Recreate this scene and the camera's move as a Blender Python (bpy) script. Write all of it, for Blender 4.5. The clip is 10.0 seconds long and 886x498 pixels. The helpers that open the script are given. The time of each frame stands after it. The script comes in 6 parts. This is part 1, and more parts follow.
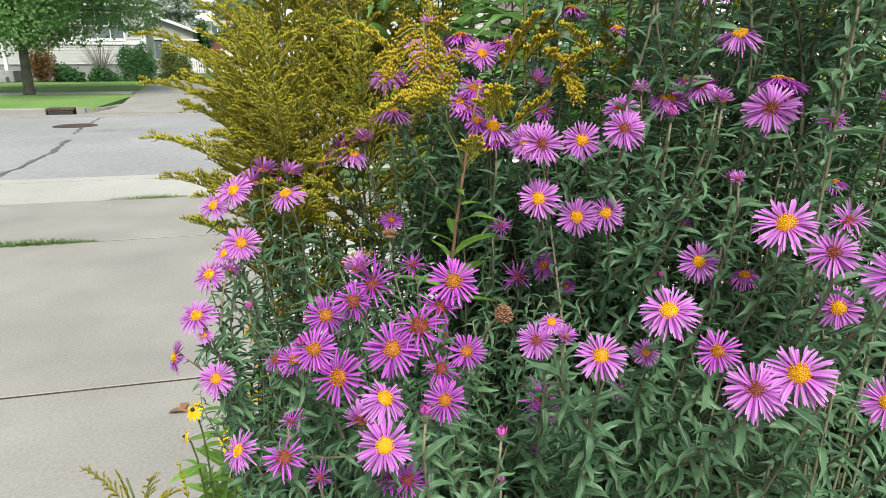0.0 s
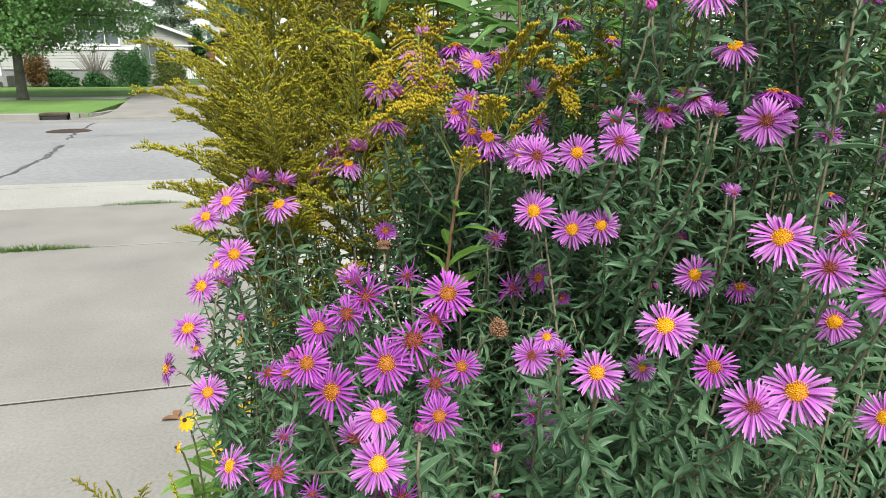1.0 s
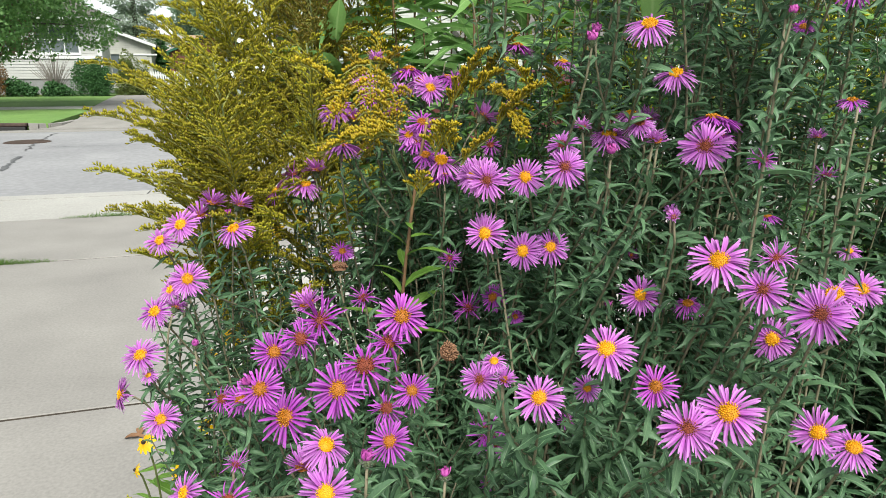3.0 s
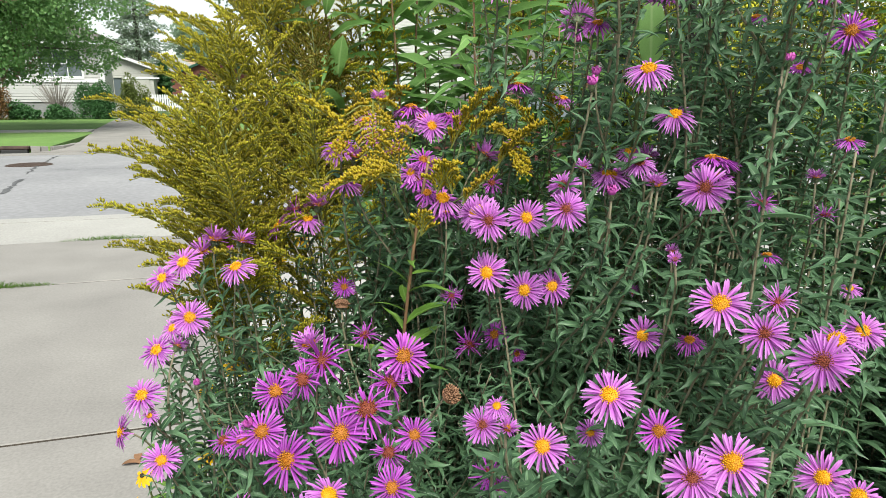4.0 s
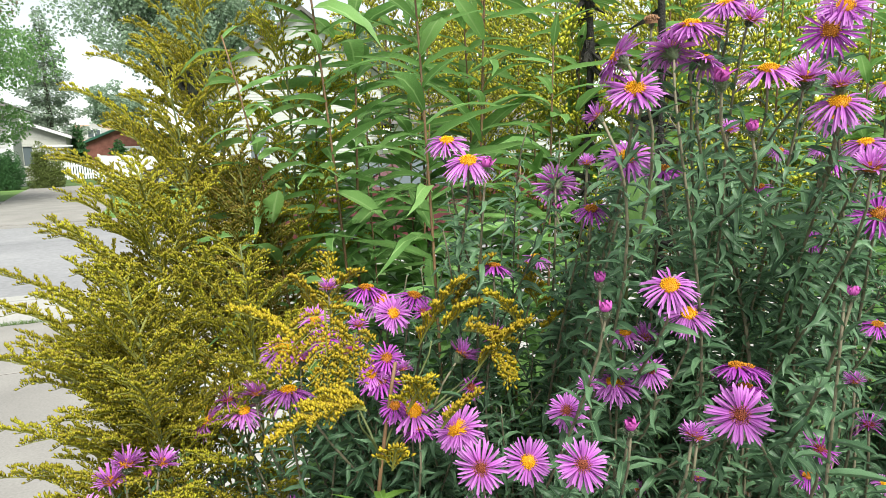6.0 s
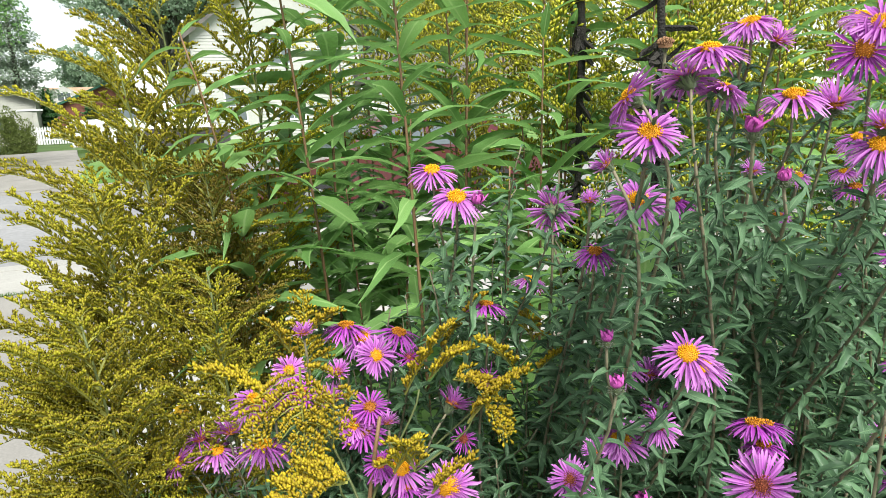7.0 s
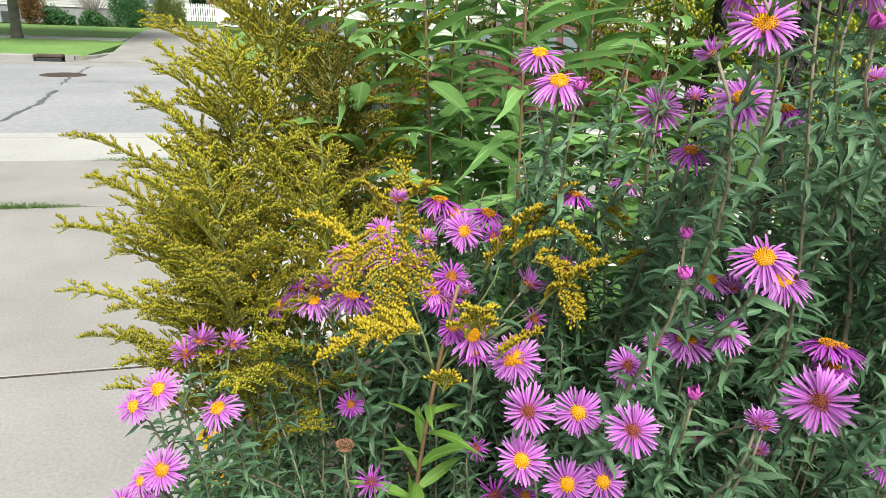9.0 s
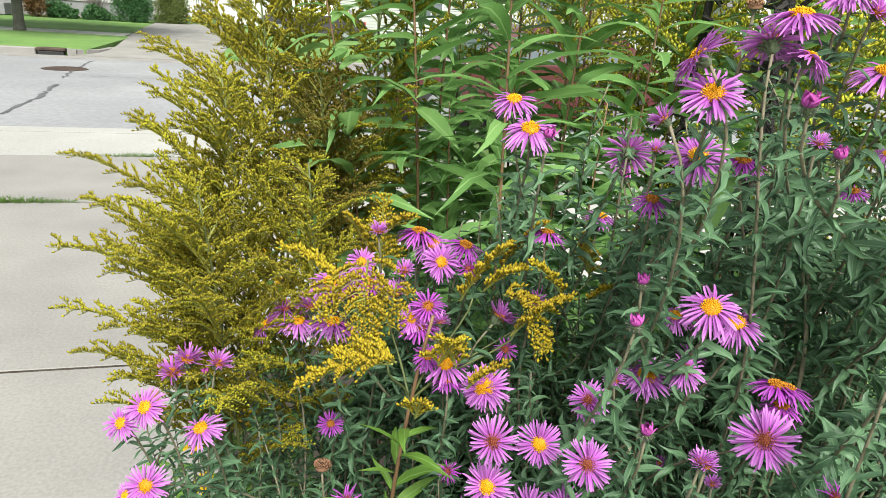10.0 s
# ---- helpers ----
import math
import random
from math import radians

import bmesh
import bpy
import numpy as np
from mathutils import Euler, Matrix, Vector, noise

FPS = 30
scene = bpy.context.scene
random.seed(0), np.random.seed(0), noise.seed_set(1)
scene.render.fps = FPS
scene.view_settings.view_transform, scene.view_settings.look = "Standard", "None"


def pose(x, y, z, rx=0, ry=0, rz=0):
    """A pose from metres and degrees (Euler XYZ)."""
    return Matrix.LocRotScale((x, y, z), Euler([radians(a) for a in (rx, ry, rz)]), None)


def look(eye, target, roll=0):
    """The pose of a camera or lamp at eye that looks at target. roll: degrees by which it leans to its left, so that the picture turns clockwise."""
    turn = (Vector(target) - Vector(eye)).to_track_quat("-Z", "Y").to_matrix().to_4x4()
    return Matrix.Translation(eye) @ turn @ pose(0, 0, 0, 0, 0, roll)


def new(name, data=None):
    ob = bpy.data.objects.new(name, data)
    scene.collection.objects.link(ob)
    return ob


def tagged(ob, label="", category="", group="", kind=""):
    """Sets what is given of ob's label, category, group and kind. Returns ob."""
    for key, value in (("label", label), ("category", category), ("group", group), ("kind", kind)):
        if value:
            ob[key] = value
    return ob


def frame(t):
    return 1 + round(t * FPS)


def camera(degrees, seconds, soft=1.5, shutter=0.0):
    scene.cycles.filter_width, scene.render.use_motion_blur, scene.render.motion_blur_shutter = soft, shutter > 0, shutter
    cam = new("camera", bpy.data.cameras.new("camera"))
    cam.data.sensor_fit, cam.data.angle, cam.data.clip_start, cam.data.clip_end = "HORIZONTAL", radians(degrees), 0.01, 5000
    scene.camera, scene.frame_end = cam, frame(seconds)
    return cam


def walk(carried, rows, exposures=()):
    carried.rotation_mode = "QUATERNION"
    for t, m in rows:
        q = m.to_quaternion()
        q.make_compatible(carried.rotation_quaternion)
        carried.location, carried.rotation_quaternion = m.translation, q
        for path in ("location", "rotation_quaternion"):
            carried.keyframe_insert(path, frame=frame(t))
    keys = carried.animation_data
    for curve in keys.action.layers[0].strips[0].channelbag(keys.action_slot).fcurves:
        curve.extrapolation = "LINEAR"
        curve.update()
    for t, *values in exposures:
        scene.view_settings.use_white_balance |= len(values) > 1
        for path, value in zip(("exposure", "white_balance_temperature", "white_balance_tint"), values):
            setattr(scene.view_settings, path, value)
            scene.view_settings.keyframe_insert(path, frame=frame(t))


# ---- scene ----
cam = camera(67.3, 10.0, soft=0.5)
PATH = [
    (0, (0.066, -0.139, 1.336), (0.038, 1.779, 0.769), 0.1),
    (0.5, (0.0667, -0.139, 1.3367), (0.0517, 1.781, 0.7777), 0.3),
    (1, (0.066, -0.1356, 1.3388), (0.054, 1.7874, 0.7888), 0.3),
    (1.5, (0.0667, -0.1342, 1.3381), (0.0577, 1.7908, 0.7951), 0.6),
    (2, (0.0646, -0.1321, 1.3381), (0.0676, 1.7939, 0.7981), 0.9),
    (2.5, (0.0681, -0.1356, 1.3388), (0.0841, 1.7894, 0.7958), 0.2),
    (2.7, (0.0729, -0.1383, 1.3429), (0.1299, 1.7877, 0.8069), 0.4),
    (3.8, (0.077, -0.139, 1.3539), (0.169, 1.798, 0.8669), 0.3),
    (4, (0.0743, -0.1376, 1.3581), (0.1533, 1.8064, 0.8961), 0.3),
    (4.5, (0.0729, -0.1335, 1.3712), (0.1599, 1.8385, 1.0532), 0.6),
    (5, (0.0632, -0.1238, 1.3836), (0.1732, 1.8572, 1.1326), 0.7),
    (5.5, (0.0584, -0.0962, 1.4057), (0.2234, 1.8838, 1.1757), 0.0),
    (6, (0.0605, -0.0486, 1.4285), (0.3465, 1.9074, 1.1215), -1.6),
    (6.2, (0.0632, -0.0362, 1.4374), (0.3512, 1.9148, 1.1054), -1.8),
    (7.3, (0.066, -0.0051, 1.4636), (0.42, 1.9139, 1.0256), -2.0),
    (7.5, (0.066, -0.0114, 1.4498), (0.378, 1.9306, 1.0858), -0.1),
    (8, (0.0639, -0.0162, 1.4492), (0.2409, 1.9378, 1.0572), 0.8),
    (8.5, (0.0653, -0.0203, 1.445), (0.1893, 1.9097, 0.934), 3.1),
    (9, (0.0743, -0.0258, 1.4492), (0.0723, 1.8542, 0.7692), 2.6),
    (9.5, (0.0826, -0.0265, 1.4561), (0.0836, 1.8475, 0.7591), 2.7),
    (10, (0.0846, -0.0355, 1.4706), (0.0886, 1.8475, 0.7956), 4.0),
]
walk(cam, [(t, look(eye, target, roll)) for t, eye, target, roll in PATH], [(0, 0.95, 6500, 4), (3.8, 0.98, 6500, 4), (5, 1.12, 6500, 4), (10, 1.18, 6500, 4)])

# ---------------- world and light: bright overcast afternoon ----------------
world = bpy.data.worlds.new("overcast_sky")
scene.world = world
world.use_nodes = True
wn, wl = world.node_tree.nodes, world.node_tree.links
wn.clear()
sky = wn.new("ShaderNodeTexSky")
sky.sky_type = "NISHITA"
sky.sun_disc = False
sky.sun_elevation = radians(53)
sky.sun_rotation = radians(195)
sky.dust_density = 0.3
sky.air_density = 1.0
hsv = wn.new("ShaderNodeHueSaturation")
hsv.inputs["Saturation"].default_value = 0.25
bg = wn.new("ShaderNodeBackground")
bg.inputs["Strength"].default_value = 0.085
wo = wn.new("ShaderNodeOutputWorld")
wl.new(sky.outputs[0], hsv.inputs["Color"])
wl.new(hsv.outputs[0], bg.inputs["Color"])
wl.new(bg.outputs[0], wo.inputs["Surface"])

sun = new("sun", bpy.data.lights.new("sun", "SUN"))
sun.data.energy = 3.5
sun.data.angle = radians(32)
sun.data.color = (1.0, 0.97, 0.92)
sun.matrix_world = pose(0, 0, 20, 37, 0, 15)


# ---------------- materials ----------------
def shader(name):
    m = bpy.data.materials.new(name)
    m.use_nodes = True
    n, l = m.node_tree.nodes, m.node_tree.links
    return m, n, l, n["Principled BSDF"]


def ramp(n, stops):
    r = n.new("ShaderNodeValToRGB")
    e = r.color_ramp.elements
    e[0].position, e[0].color = stops[0][0], (*stops[0][1], 1)
    e[1].position, e[1].color = stops[-1][0], (*stops[-1][1], 1)
    for p, c in stops[1:-1]:
        x = e.new(p)
        x.color = (*c, 1)
    return r


def mixc(n, l, kind, fac, a, b):
    x = n.new("ShaderNodeMix")
    x.data_type, x.blend_type = "RGBA", kind
    if isinstance(fac, (int, float)):
        x.inputs[0].default_value = fac
    else:
        l.new(fac, x.inputs[0])
    for i, v in ((6, a), (7, b)):
        if isinstance(v, tuple):
            x.inputs[i].default_value = (*v, 1)
        else:
            l.new(v, x.inputs[i])
    return x.outputs[2]


def rough_surface(name, dark, light, scale, rough=0.8, bump=0.3, fine=None, dist=0.002, speck=None, metal=0.0):
    """Two scales of colour variation and relief."""
    m, n, l, p = shader(name)
    tc = n.new("ShaderNodeTexCoord")
    a = n.new("ShaderNodeTexNoise")
    a.inputs["Scale"].default_value, a.inputs["Detail"].default_value = scale, 5
    b = n.new("ShaderNodeTexNoise")
    b.inputs["Scale"].default_value, b.inputs["Detail"].default_value = (fine or scale * 14), 6
    for t in (a, b):
        l.new(tc.outputs["Object"], t.inputs["Vector"])
    mid = tuple((x + y) / 2 for x, y in zip(dark, light))
    ra = ramp(n, [(0.3, dark), (0.5, mid), (0.7, light)])
    l.new(a.outputs["Fac"], ra.inputs["Fac"])
    rb = ramp(n, [(0.3, (0.82, 0.82, 0.82)), (0.7, (1.12, 1.12, 1.12))])
    l.new(b.outputs["Fac"], rb.inputs["Fac"])
    col = mixc(n, l, "MULTIPLY", 0.8, ra.outputs[0], rb.outputs[0])
    if speck:
        v = n.new("ShaderNodeTexNoise")
        v.inputs["Scale"].default_value, v.inputs["Detail"].default_value = speck[0], 2
        l.new(tc.outputs["Object"], v.inputs["Vector"])
        rv = ramp(n, [(speck[1], (0, 0, 0)), (speck[1] + 0.22, (1, 1, 1))])
        l.new(v.outputs["Fac"], rv.inputs["Fac"])
        col = mixc(n, l, "MIX", rv.outputs[0], col, speck[2])
    l.new(col, p.inputs["Base Color"])
    p.inputs["Roughness"].default_value = rough
    p.inputs["Metallic"].default_value = metal
    bp = n.new("ShaderNodeBump")
    bp.inputs["Strength"].default_value, bp.inputs["Distance"].default_value = bump, dist
    l.new(b.outputs["Fac"], bp.inputs["Height"])
    l.new(bp.outputs["Normal"], p.inputs["Normal"])
    return m


def leafy(name, dark, light, rib=None, rough=0.5, through_light=0.25, hairy=0.0, vein=0.0):
    """Leaf or petal: colour varies leaf by leaf, a paler midrib, light passing through."""
    m, n, l, p = shader(name)
    isl = n.new("ShaderNodeNewGeometry")
    info = n.new("ShaderNodeObjectInfo")
    add = n.new("ShaderNodeMath")
    add.operation = "ADD"
    l.new(isl.outputs["Random Per Island"], add.inputs[0])
    l.new(info.outputs["Random"], add.inputs[1])
    fr = n.new("ShaderNodeMath")
    fr.operation = "FRACT"
    l.new(add.outputs[0], fr.inputs[0])
    tc = n.new("ShaderNodeTexCoord")
    no = n.new("ShaderNodeTexNoise")
    no.inputs["Scale"].default_value, no.inputs["Detail"].default_value = 260, 4
    l.new(tc.outputs["Object"], no.inputs["Vector"])
    r = ramp(n, [(0.0, dark), (1.0, light)])
    l.new(fr.outputs[0], r.inputs["Fac"])
    rn = ramp(n, [(0.3, (0.78, 0.78, 0.78)), (0.7, (1.2, 1.2, 1.2))])
    l.new(no.outputs["Fac"], rn.inputs["Fac"])
    col = mixc(n, l, "MULTIPLY", 0.7, r.outputs[0], rn.outputs[0])
    if rib:
        at = n.new("ShaderNodeAttribute")
        at.attribute_name = "across"
        rr = ramp(n, [(0.04, (1, 1, 1)), (0.16, (0, 0, 0))])
        l.new(at.outputs["Fac"], rr.inputs["Fac"])
        col = mixc(n, l, "MIX", rr.outputs[0], col, rib)
    l.new(col, p.inputs["Base Color"])
    p.inputs["Roughness"].default_value = rough
    p.inputs["Specular IOR Level"].default_value = 0.35
    if hairy:
        p.inputs["Sheen Weight"].default_value = hairy
    bp = n.new("ShaderNodeBump")
    bp.inputs["Strength"].default_value, bp.inputs["Distance"].default_value = 0.35, 0.0006
    l.new(no.outputs["Fac"], bp.inputs["Height"])
    l.new(bp.outputs["Normal"], p.inputs["Normal"])
    if through_light:
        tr = n.new("ShaderNodeBsdfTranslucent")
        l.new(col, tr.inputs["Color"])
        mx = n.new("ShaderNodeMixShader")
        mx.inputs[0].default_value = through_light
        l.new(p.outputs[0], mx.inputs[1])
        l.new(tr.outputs[0], mx.inputs[2])
        l.new(mx.outputs[0], n["Material Output"].inputs["Surface"])
    return m


def along_mat(name, stops, rough=0.6, through_light=0.0, vary=0.25):
    """Colour runs from the base to the tip of each floret or ray."""
    m, n, l, p = shader(name)
    at = n.new("ShaderNodeAttribute")
    at.attribute_name = "along"
    r = ramp(n, stops)
    l.new(at.outputs["Fac"], r.inputs["Fac"])
    isl = n.new("ShaderNodeNewGeometry")
    info = n.new("ShaderNodeObjectInfo")
    rv = ramp(n, [(0.0, (1 - vary,) * 3), (1.0, (1 + vary,) * 3)])
    l.new(isl.outputs["Random Per Island"], rv.inputs["Fac"])
    col = mixc(n, l, "MULTIPLY", 1.0, r.outputs[0], rv.outputs[0])
    ro = ramp(n, [(0.0, (0.88, 0.84, 0.9)), (1.0, (1.12, 1.16, 1.1))])
    l.new(info.outputs["Random"], ro.inputs["Fac"])
    col = mixc(n, l, "MULTIPLY", 1.0, col, ro.outputs[0])
    l.new(col, p.inputs["Base Color"])
    p.inputs["Roughness"].default_value = rough
    p.inputs["Specular IOR Level"].default_value = 0.3
    if through_light:
        tr = n.new("ShaderNodeBsdfTranslucent")
        l.new(col, tr.inputs["Color"])
        mx = n.new("ShaderNodeMixShader")
        mx.inputs[0].default_value = through_light
        l.new(p.outputs[0], mx.inputs[1])
        l.new(tr.outputs[0], mx.inputs[2])
        l.new(mx.outputs[0], n["Material Output"].inputs["Surface"])
    return m


def paint(name, colour, rough=0.4, metal=0.0, coat=0.0):
    m = rough_surface(name, tuple(c * 0.93 for c in colour), colour, 3.0, rough, 0.05, 40, 0.001, None, metal)
    if coat:
        m.node_tree.nodes["Principled BSDF"].inputs["Coat Weight"].default_value = coat
    return m


ASTER_LEAF = leafy("aster_leaf", (0.042, 0.098, 0.046), (0.112, 0.210, 0.104), (0.165, 0.275, 0.140), 0.45, 0.22, 0.06)
BROAD_LEAF = leafy("goldenrod_leaf", (0.150, 0.295, 0.085), (0.245, 0.430, 0.135), (0.330, 0.500, 0.200), 0.42, 0.42)
PALE_LEAF = leafy("young_leaf", (0.117, 0.234, 0.035), (0.168, 0.304, 0.055), (0.218, 0.359, 0.101), 0.45, 0.30)
STEM_RED = rough_surface("aster_stem", (0.130, 0.120, 0.070), (0.225, 0.190, 0.130), 60, 0.75, 0.4, 900, 0.0006)
STEM_BROWN = rough_surface("goldenrod_stem", (0.133, 0.070, 0.035), (0.226, 0.133, 0.066), 40, 0.6, 0.4, 700, 0.0006)
PLUME_STEM = rough_surface("plume_stem", (0.190, 0.200, 0.040), (0.280, 0.280, 0.060), 40, 0.6, 0.3, 700, 0.0005)
STEM_GREEN = rough_surface("green_stem", (0.078, 0.101, 0.031), (0.125, 0.148, 0.047), 40, 0.6, 0.3, 700, 0.0005)
RAY_PINK = along_mat("pink_rays", [(0.0, (0.400, 0.095, 0.400)), (0.45, (0.510, 0.140, 0.540)), (1.0, (0.640, 0.265, 0.670))], 0.45, 0.36, 0.28)
RAY_PURPLE = along_mat("purple_rays", [(0.0, (0.240, 0.028, 0.265)), (0.5, (0.365, 0.055, 0.405)), (1.0, (0.470, 0.120, 0.510))], 0.45, 0.25, 0.28)
RAY_BUD = along_mat("magenta_bud", [(0.0, (0.425, 0.076, 0.340)), (1.0, (0.476, 0.085, 0.374))], 0.5, 0.2, 0.15)
DISC_YELLOW = along_mat("yellow_florets", [(0.0, (0.420, 0.140, 0.003)), (0.6, (0.720, 0.350, 0.005)), (1.0, (0.800, 0.470, 0.012))], 0.6, 0.0, 0.2)
DISC_ORANGE = along_mat("orange_florets", [(0.0, (0.187, 0.051, 0.007)), (0.6, (0.408, 0.145, 0.009)), (1.0, (0.561, 0.246, 0.017))], 0.6, 0.0, 0.3)
DISC_RED = along_mat("red_brown_florets", [(0.0, (0.12, 0.022, 0.016)), (1.0, (0.30, 0.075, 0.030))], 0.7, 0.0, 0.4)
DISC_BROWN = along_mat("withered_florets", [(0.0, (0.12, 0.06, 0.03)), (1.0, (0.26, 0.14, 0.08))], 0.8, 0.0, 0.3)
CALYX = leafy("calyx_bract", (0.070, 0.101, 0.039), (0.117, 0.148, 0.070), None, 0.6, 0.15, 0.3)
BUD_OLIVE = along_mat("olive_florets", [(0.0, (0.330, 0.340, 0.032)), (0.40, (0.470, 0.445, 0.036)), (0.72, (0.460, 0.415, 0.034)), (0.93, (0.150, 0.090, 0.022))], 0.65, 0.42, 0.3)
BUD_BROWN = along_mat("browned_florets", [(0.0, (0.180, 0.165, 0.022)), (0.5, (0.280, 0.235, 0.024)), (0.92, (0.110, 0.068, 0.018))], 0.65, 0.28, 0.3)
BUD_YELLOW = along_mat("yellow_goldenrod_florets", [(0.0, (0.400, 0.350, 0.030)), (0.5, (0.530, 0.425, 0.028)), (0.78, (0.510, 0.380, 0.026)), (0.96, (0.240, 0.140, 0.026))], 0.6, 0.36, 0.3)
BUD_LIME = along_mat("lime_goldenrod_florets", [(0.0, (0.300, 0.330, 0.040)), (0.6, (0.560, 0.540, 0.045)), (1.0, (0.400, 0.330, 0.030))], 0.55, 0.2, 0.3)
SUSAN = along_mat("yellow_susan_rays", [(0.0, (0.70, 0.36, 0.01)), (1.0, (0.82, 0.55, 0.015))], 0.5, 0.25, 0.12)
SUSAN_EYE = rough_surface("dark_eye", (0.02, 0.012, 0.008), (0.05, 0.03, 0.015), 400, 0.8, 0.6, 900, 0.0008)
CONCRETE = rough_surface("driveway_concrete", (0.212, 0.199, 0.186), (0.274, 0.258, 0.240), 1.6, 0.85, 0.25, 75, 0.0015, (0.9, 0.60, (0.300, 0.280, 0.258)))
PALE_CONCRETE = rough_surface("pale_concrete", (0.320, 0.308, 0.288), (0.395, 0.382, 0.358), 0.7, 0.85, 0.35, 50, 0.002, (1.3, 0.66, (0.31, 0.298, 0.278)))
ROAD = rough_surface("worn_street", (0.215, 0.213, 0.222), (0.290, 0.285, 0.294), 0.35, 0.85, 0.2, 14, 0.002, (0.7, 0.62, (0.31, 0.306, 0.308)))
TAR = rough_surface("tar_seal", (0.075, 0.075, 0.080), (0.125, 0.125, 0.130), 6, 0.7, 0.4, 80, 0.003)
GRASS_SOIL = rough_surface("turf", (0.043, 0.082, 0.017), (0.078, 0.133, 0.027), 0.5, 0.9, 0.8, 24, 0.03, (3, 0.66, (0.109, 0.125, 0.039)))
LAWN = rough_surface("mown_lawn", (0.085, 0.175, 0.035), (0.165, 0.275, 0.065), 0.5, 0.9, 0.9, 9, 0.03, (1.1, 0.62, (0.195, 0.270, 0.075)))
BLADE = leafy("grass_blade", (0.062, 0.133, 0.020), (0.125, 0.218, 0.039), None, 0.6, 0.25)
SOIL = rough_surface("garden_soil", (0.025, 0.018, 0.012), (0.05, 0.038, 0.026), 6, 0.95, 0.9, 60, 0.01)
SIDING = paint("white_siding", (0.430, 0.428, 0.410), 0.5)
CREAM = paint("cream_siding", (0.380, 0.375, 0.335), 0.55)
WHITE = paint("white_paint", (0.68, 0.68, 0.68), 0.45)
ROOF = rough_surface("grey_shingles", (0.078, 0.070, 0.066), (0.156, 0.144, 0.136), 2, 0.9, 0.6, 26, 0.01)
GREEN_TRIM = paint("green_trim", (0.035, 0.14, 0.09), 0.5)
BRICK_RED = rough_surface("red_brick", (0.20, 0.075, 0.055), (0.30, 0.12, 0.09), 3, 0.85, 0.5, 20, 0.01)
TAN_ROOF = rough_surface("tan_shingles", (0.312, 0.211, 0.133), (0.406, 0.281, 0.187), 2, 0.9, 0.5, 20, 0.01)
FOUNDATION = rough_surface("grey_foundation", (0.187, 0.187, 0.187), (0.257, 0.257, 0.257), 1.5, 0.9, 0.4, 20, 0.01)
BARK = rough_surface("grey_bark", (0.070, 0.066, 0.055), (0.140, 0.133, 0.109), 5, 0.95, 0.8, 40, 0.02)
TREE_LEAF = leafy("street_tree_leaf", (0.120, 0.240, 0.085), (0.220, 0.370, 0.130), None, 0.6, 0.5)
TREE_RED = leafy("turning_leaf", (0.187, 0.125, 0.086), (0.281, 0.195, 0.148), None, 0.6, 0.3)
# far foliage: distance haze is mixed into these two paler, greyer leaf colours
HAZED_LEAF = leafy("hazed_far_leaf", (0.230, 0.320, 0.220), (0.340, 0.440, 0.310), None, 0.7, 0.5)
HAZED_NEEDLES = leafy("hazed_spruce_needles", (0.200, 0.270, 0.190), (0.300, 0.370, 0.270), None, 0.7, 0.45)
SHRUB = leafy("dark_shrub_leaf", (0.035, 0.100, 0.032), (0.075, 0.180, 0.055), None, 0.6, 0.3)
OLIVE_SHRUB = leafy("olive_shrub_leaf", (0.090, 0.120, 0.025), (0.150, 0.190, 0.045), None, 0.6, 0.3)
RUST_SHRUB = leafy("rust_shrub_leaf", (0.078, 0.055, 0.016), (0.203, 0.101, 0.031), None, 0.6, 0.2)
TWIG = rough_surface("grey_twig", (0.125, 0.109, 0.094), (0.218, 0.195, 0.172), 30, 0.9, 0.4, 300, 0.002)
ROPE = rough_surface("jute_twine", (0.24, 0.21, 0.18), (0.42, 0.38, 0.33), 120, 0.95, 0.9, 1500, 0.001)
BLACK_STALK = rough_surface("blackened_stalk", (0.006, 0.005, 0.004), (0.022, 0.018, 0.014), 50, 0.8, 0.9, 500, 0.002)
CAR_RED = paint("red_car_paint", (0.075, 0.008, 0.013), 0.3, 0.0, 0.8)
CAR_DARK = paint("dark_car_paint", (0.05, 0.04, 0.05), 0.3, 0.0, 0.8)
CAR_WHITE = paint("white_car_paint", (0.80, 0.80, 0.80), 0.3, 0.0, 0.6)
RUBBER = paint("tyre_rubber", (0.02, 0.02, 0.02), 0.8)
STEEL = paint("wheel_steel", (0.5, 0.5, 0.52), 0.35, 0.9)
IRON = rough_surface("rusted_iron", (0.05, 0.035, 0.03), (0.11, 0.075, 0.06), 8, 0.8, 0.5, 80, 0.003, None, 0.5)
LAMP_GLASS = paint("lamp_lens", (0.55, 0.10, 0.08), 0.2)

PANE, _n, _l, _p = shader("window_glass")
_p.inputs["Base Color"].default_value = (0.10, 0.12, 0.13, 1)
_p.inputs["Roughness"].default_value = 0.06
_p.inputs["Specular IOR Level"].default_value = 0.9


# ---------------- geometry helpers ----------------
def crosses(a, b):
    """Cross products, row by row."""
    return np.stack([a[..., 1] * b[..., 2] - a[..., 2] * b[..., 1], a[..., 2] * b[..., 0] - a[..., 0] * b[..., 2], a[..., 0] * b[..., 1] - a[..., 1] * b[..., 0]], -1)


def units(a):
    return a / (np.sqrt((a * a).sum(-1, keepdims=True)) + 1e-12)


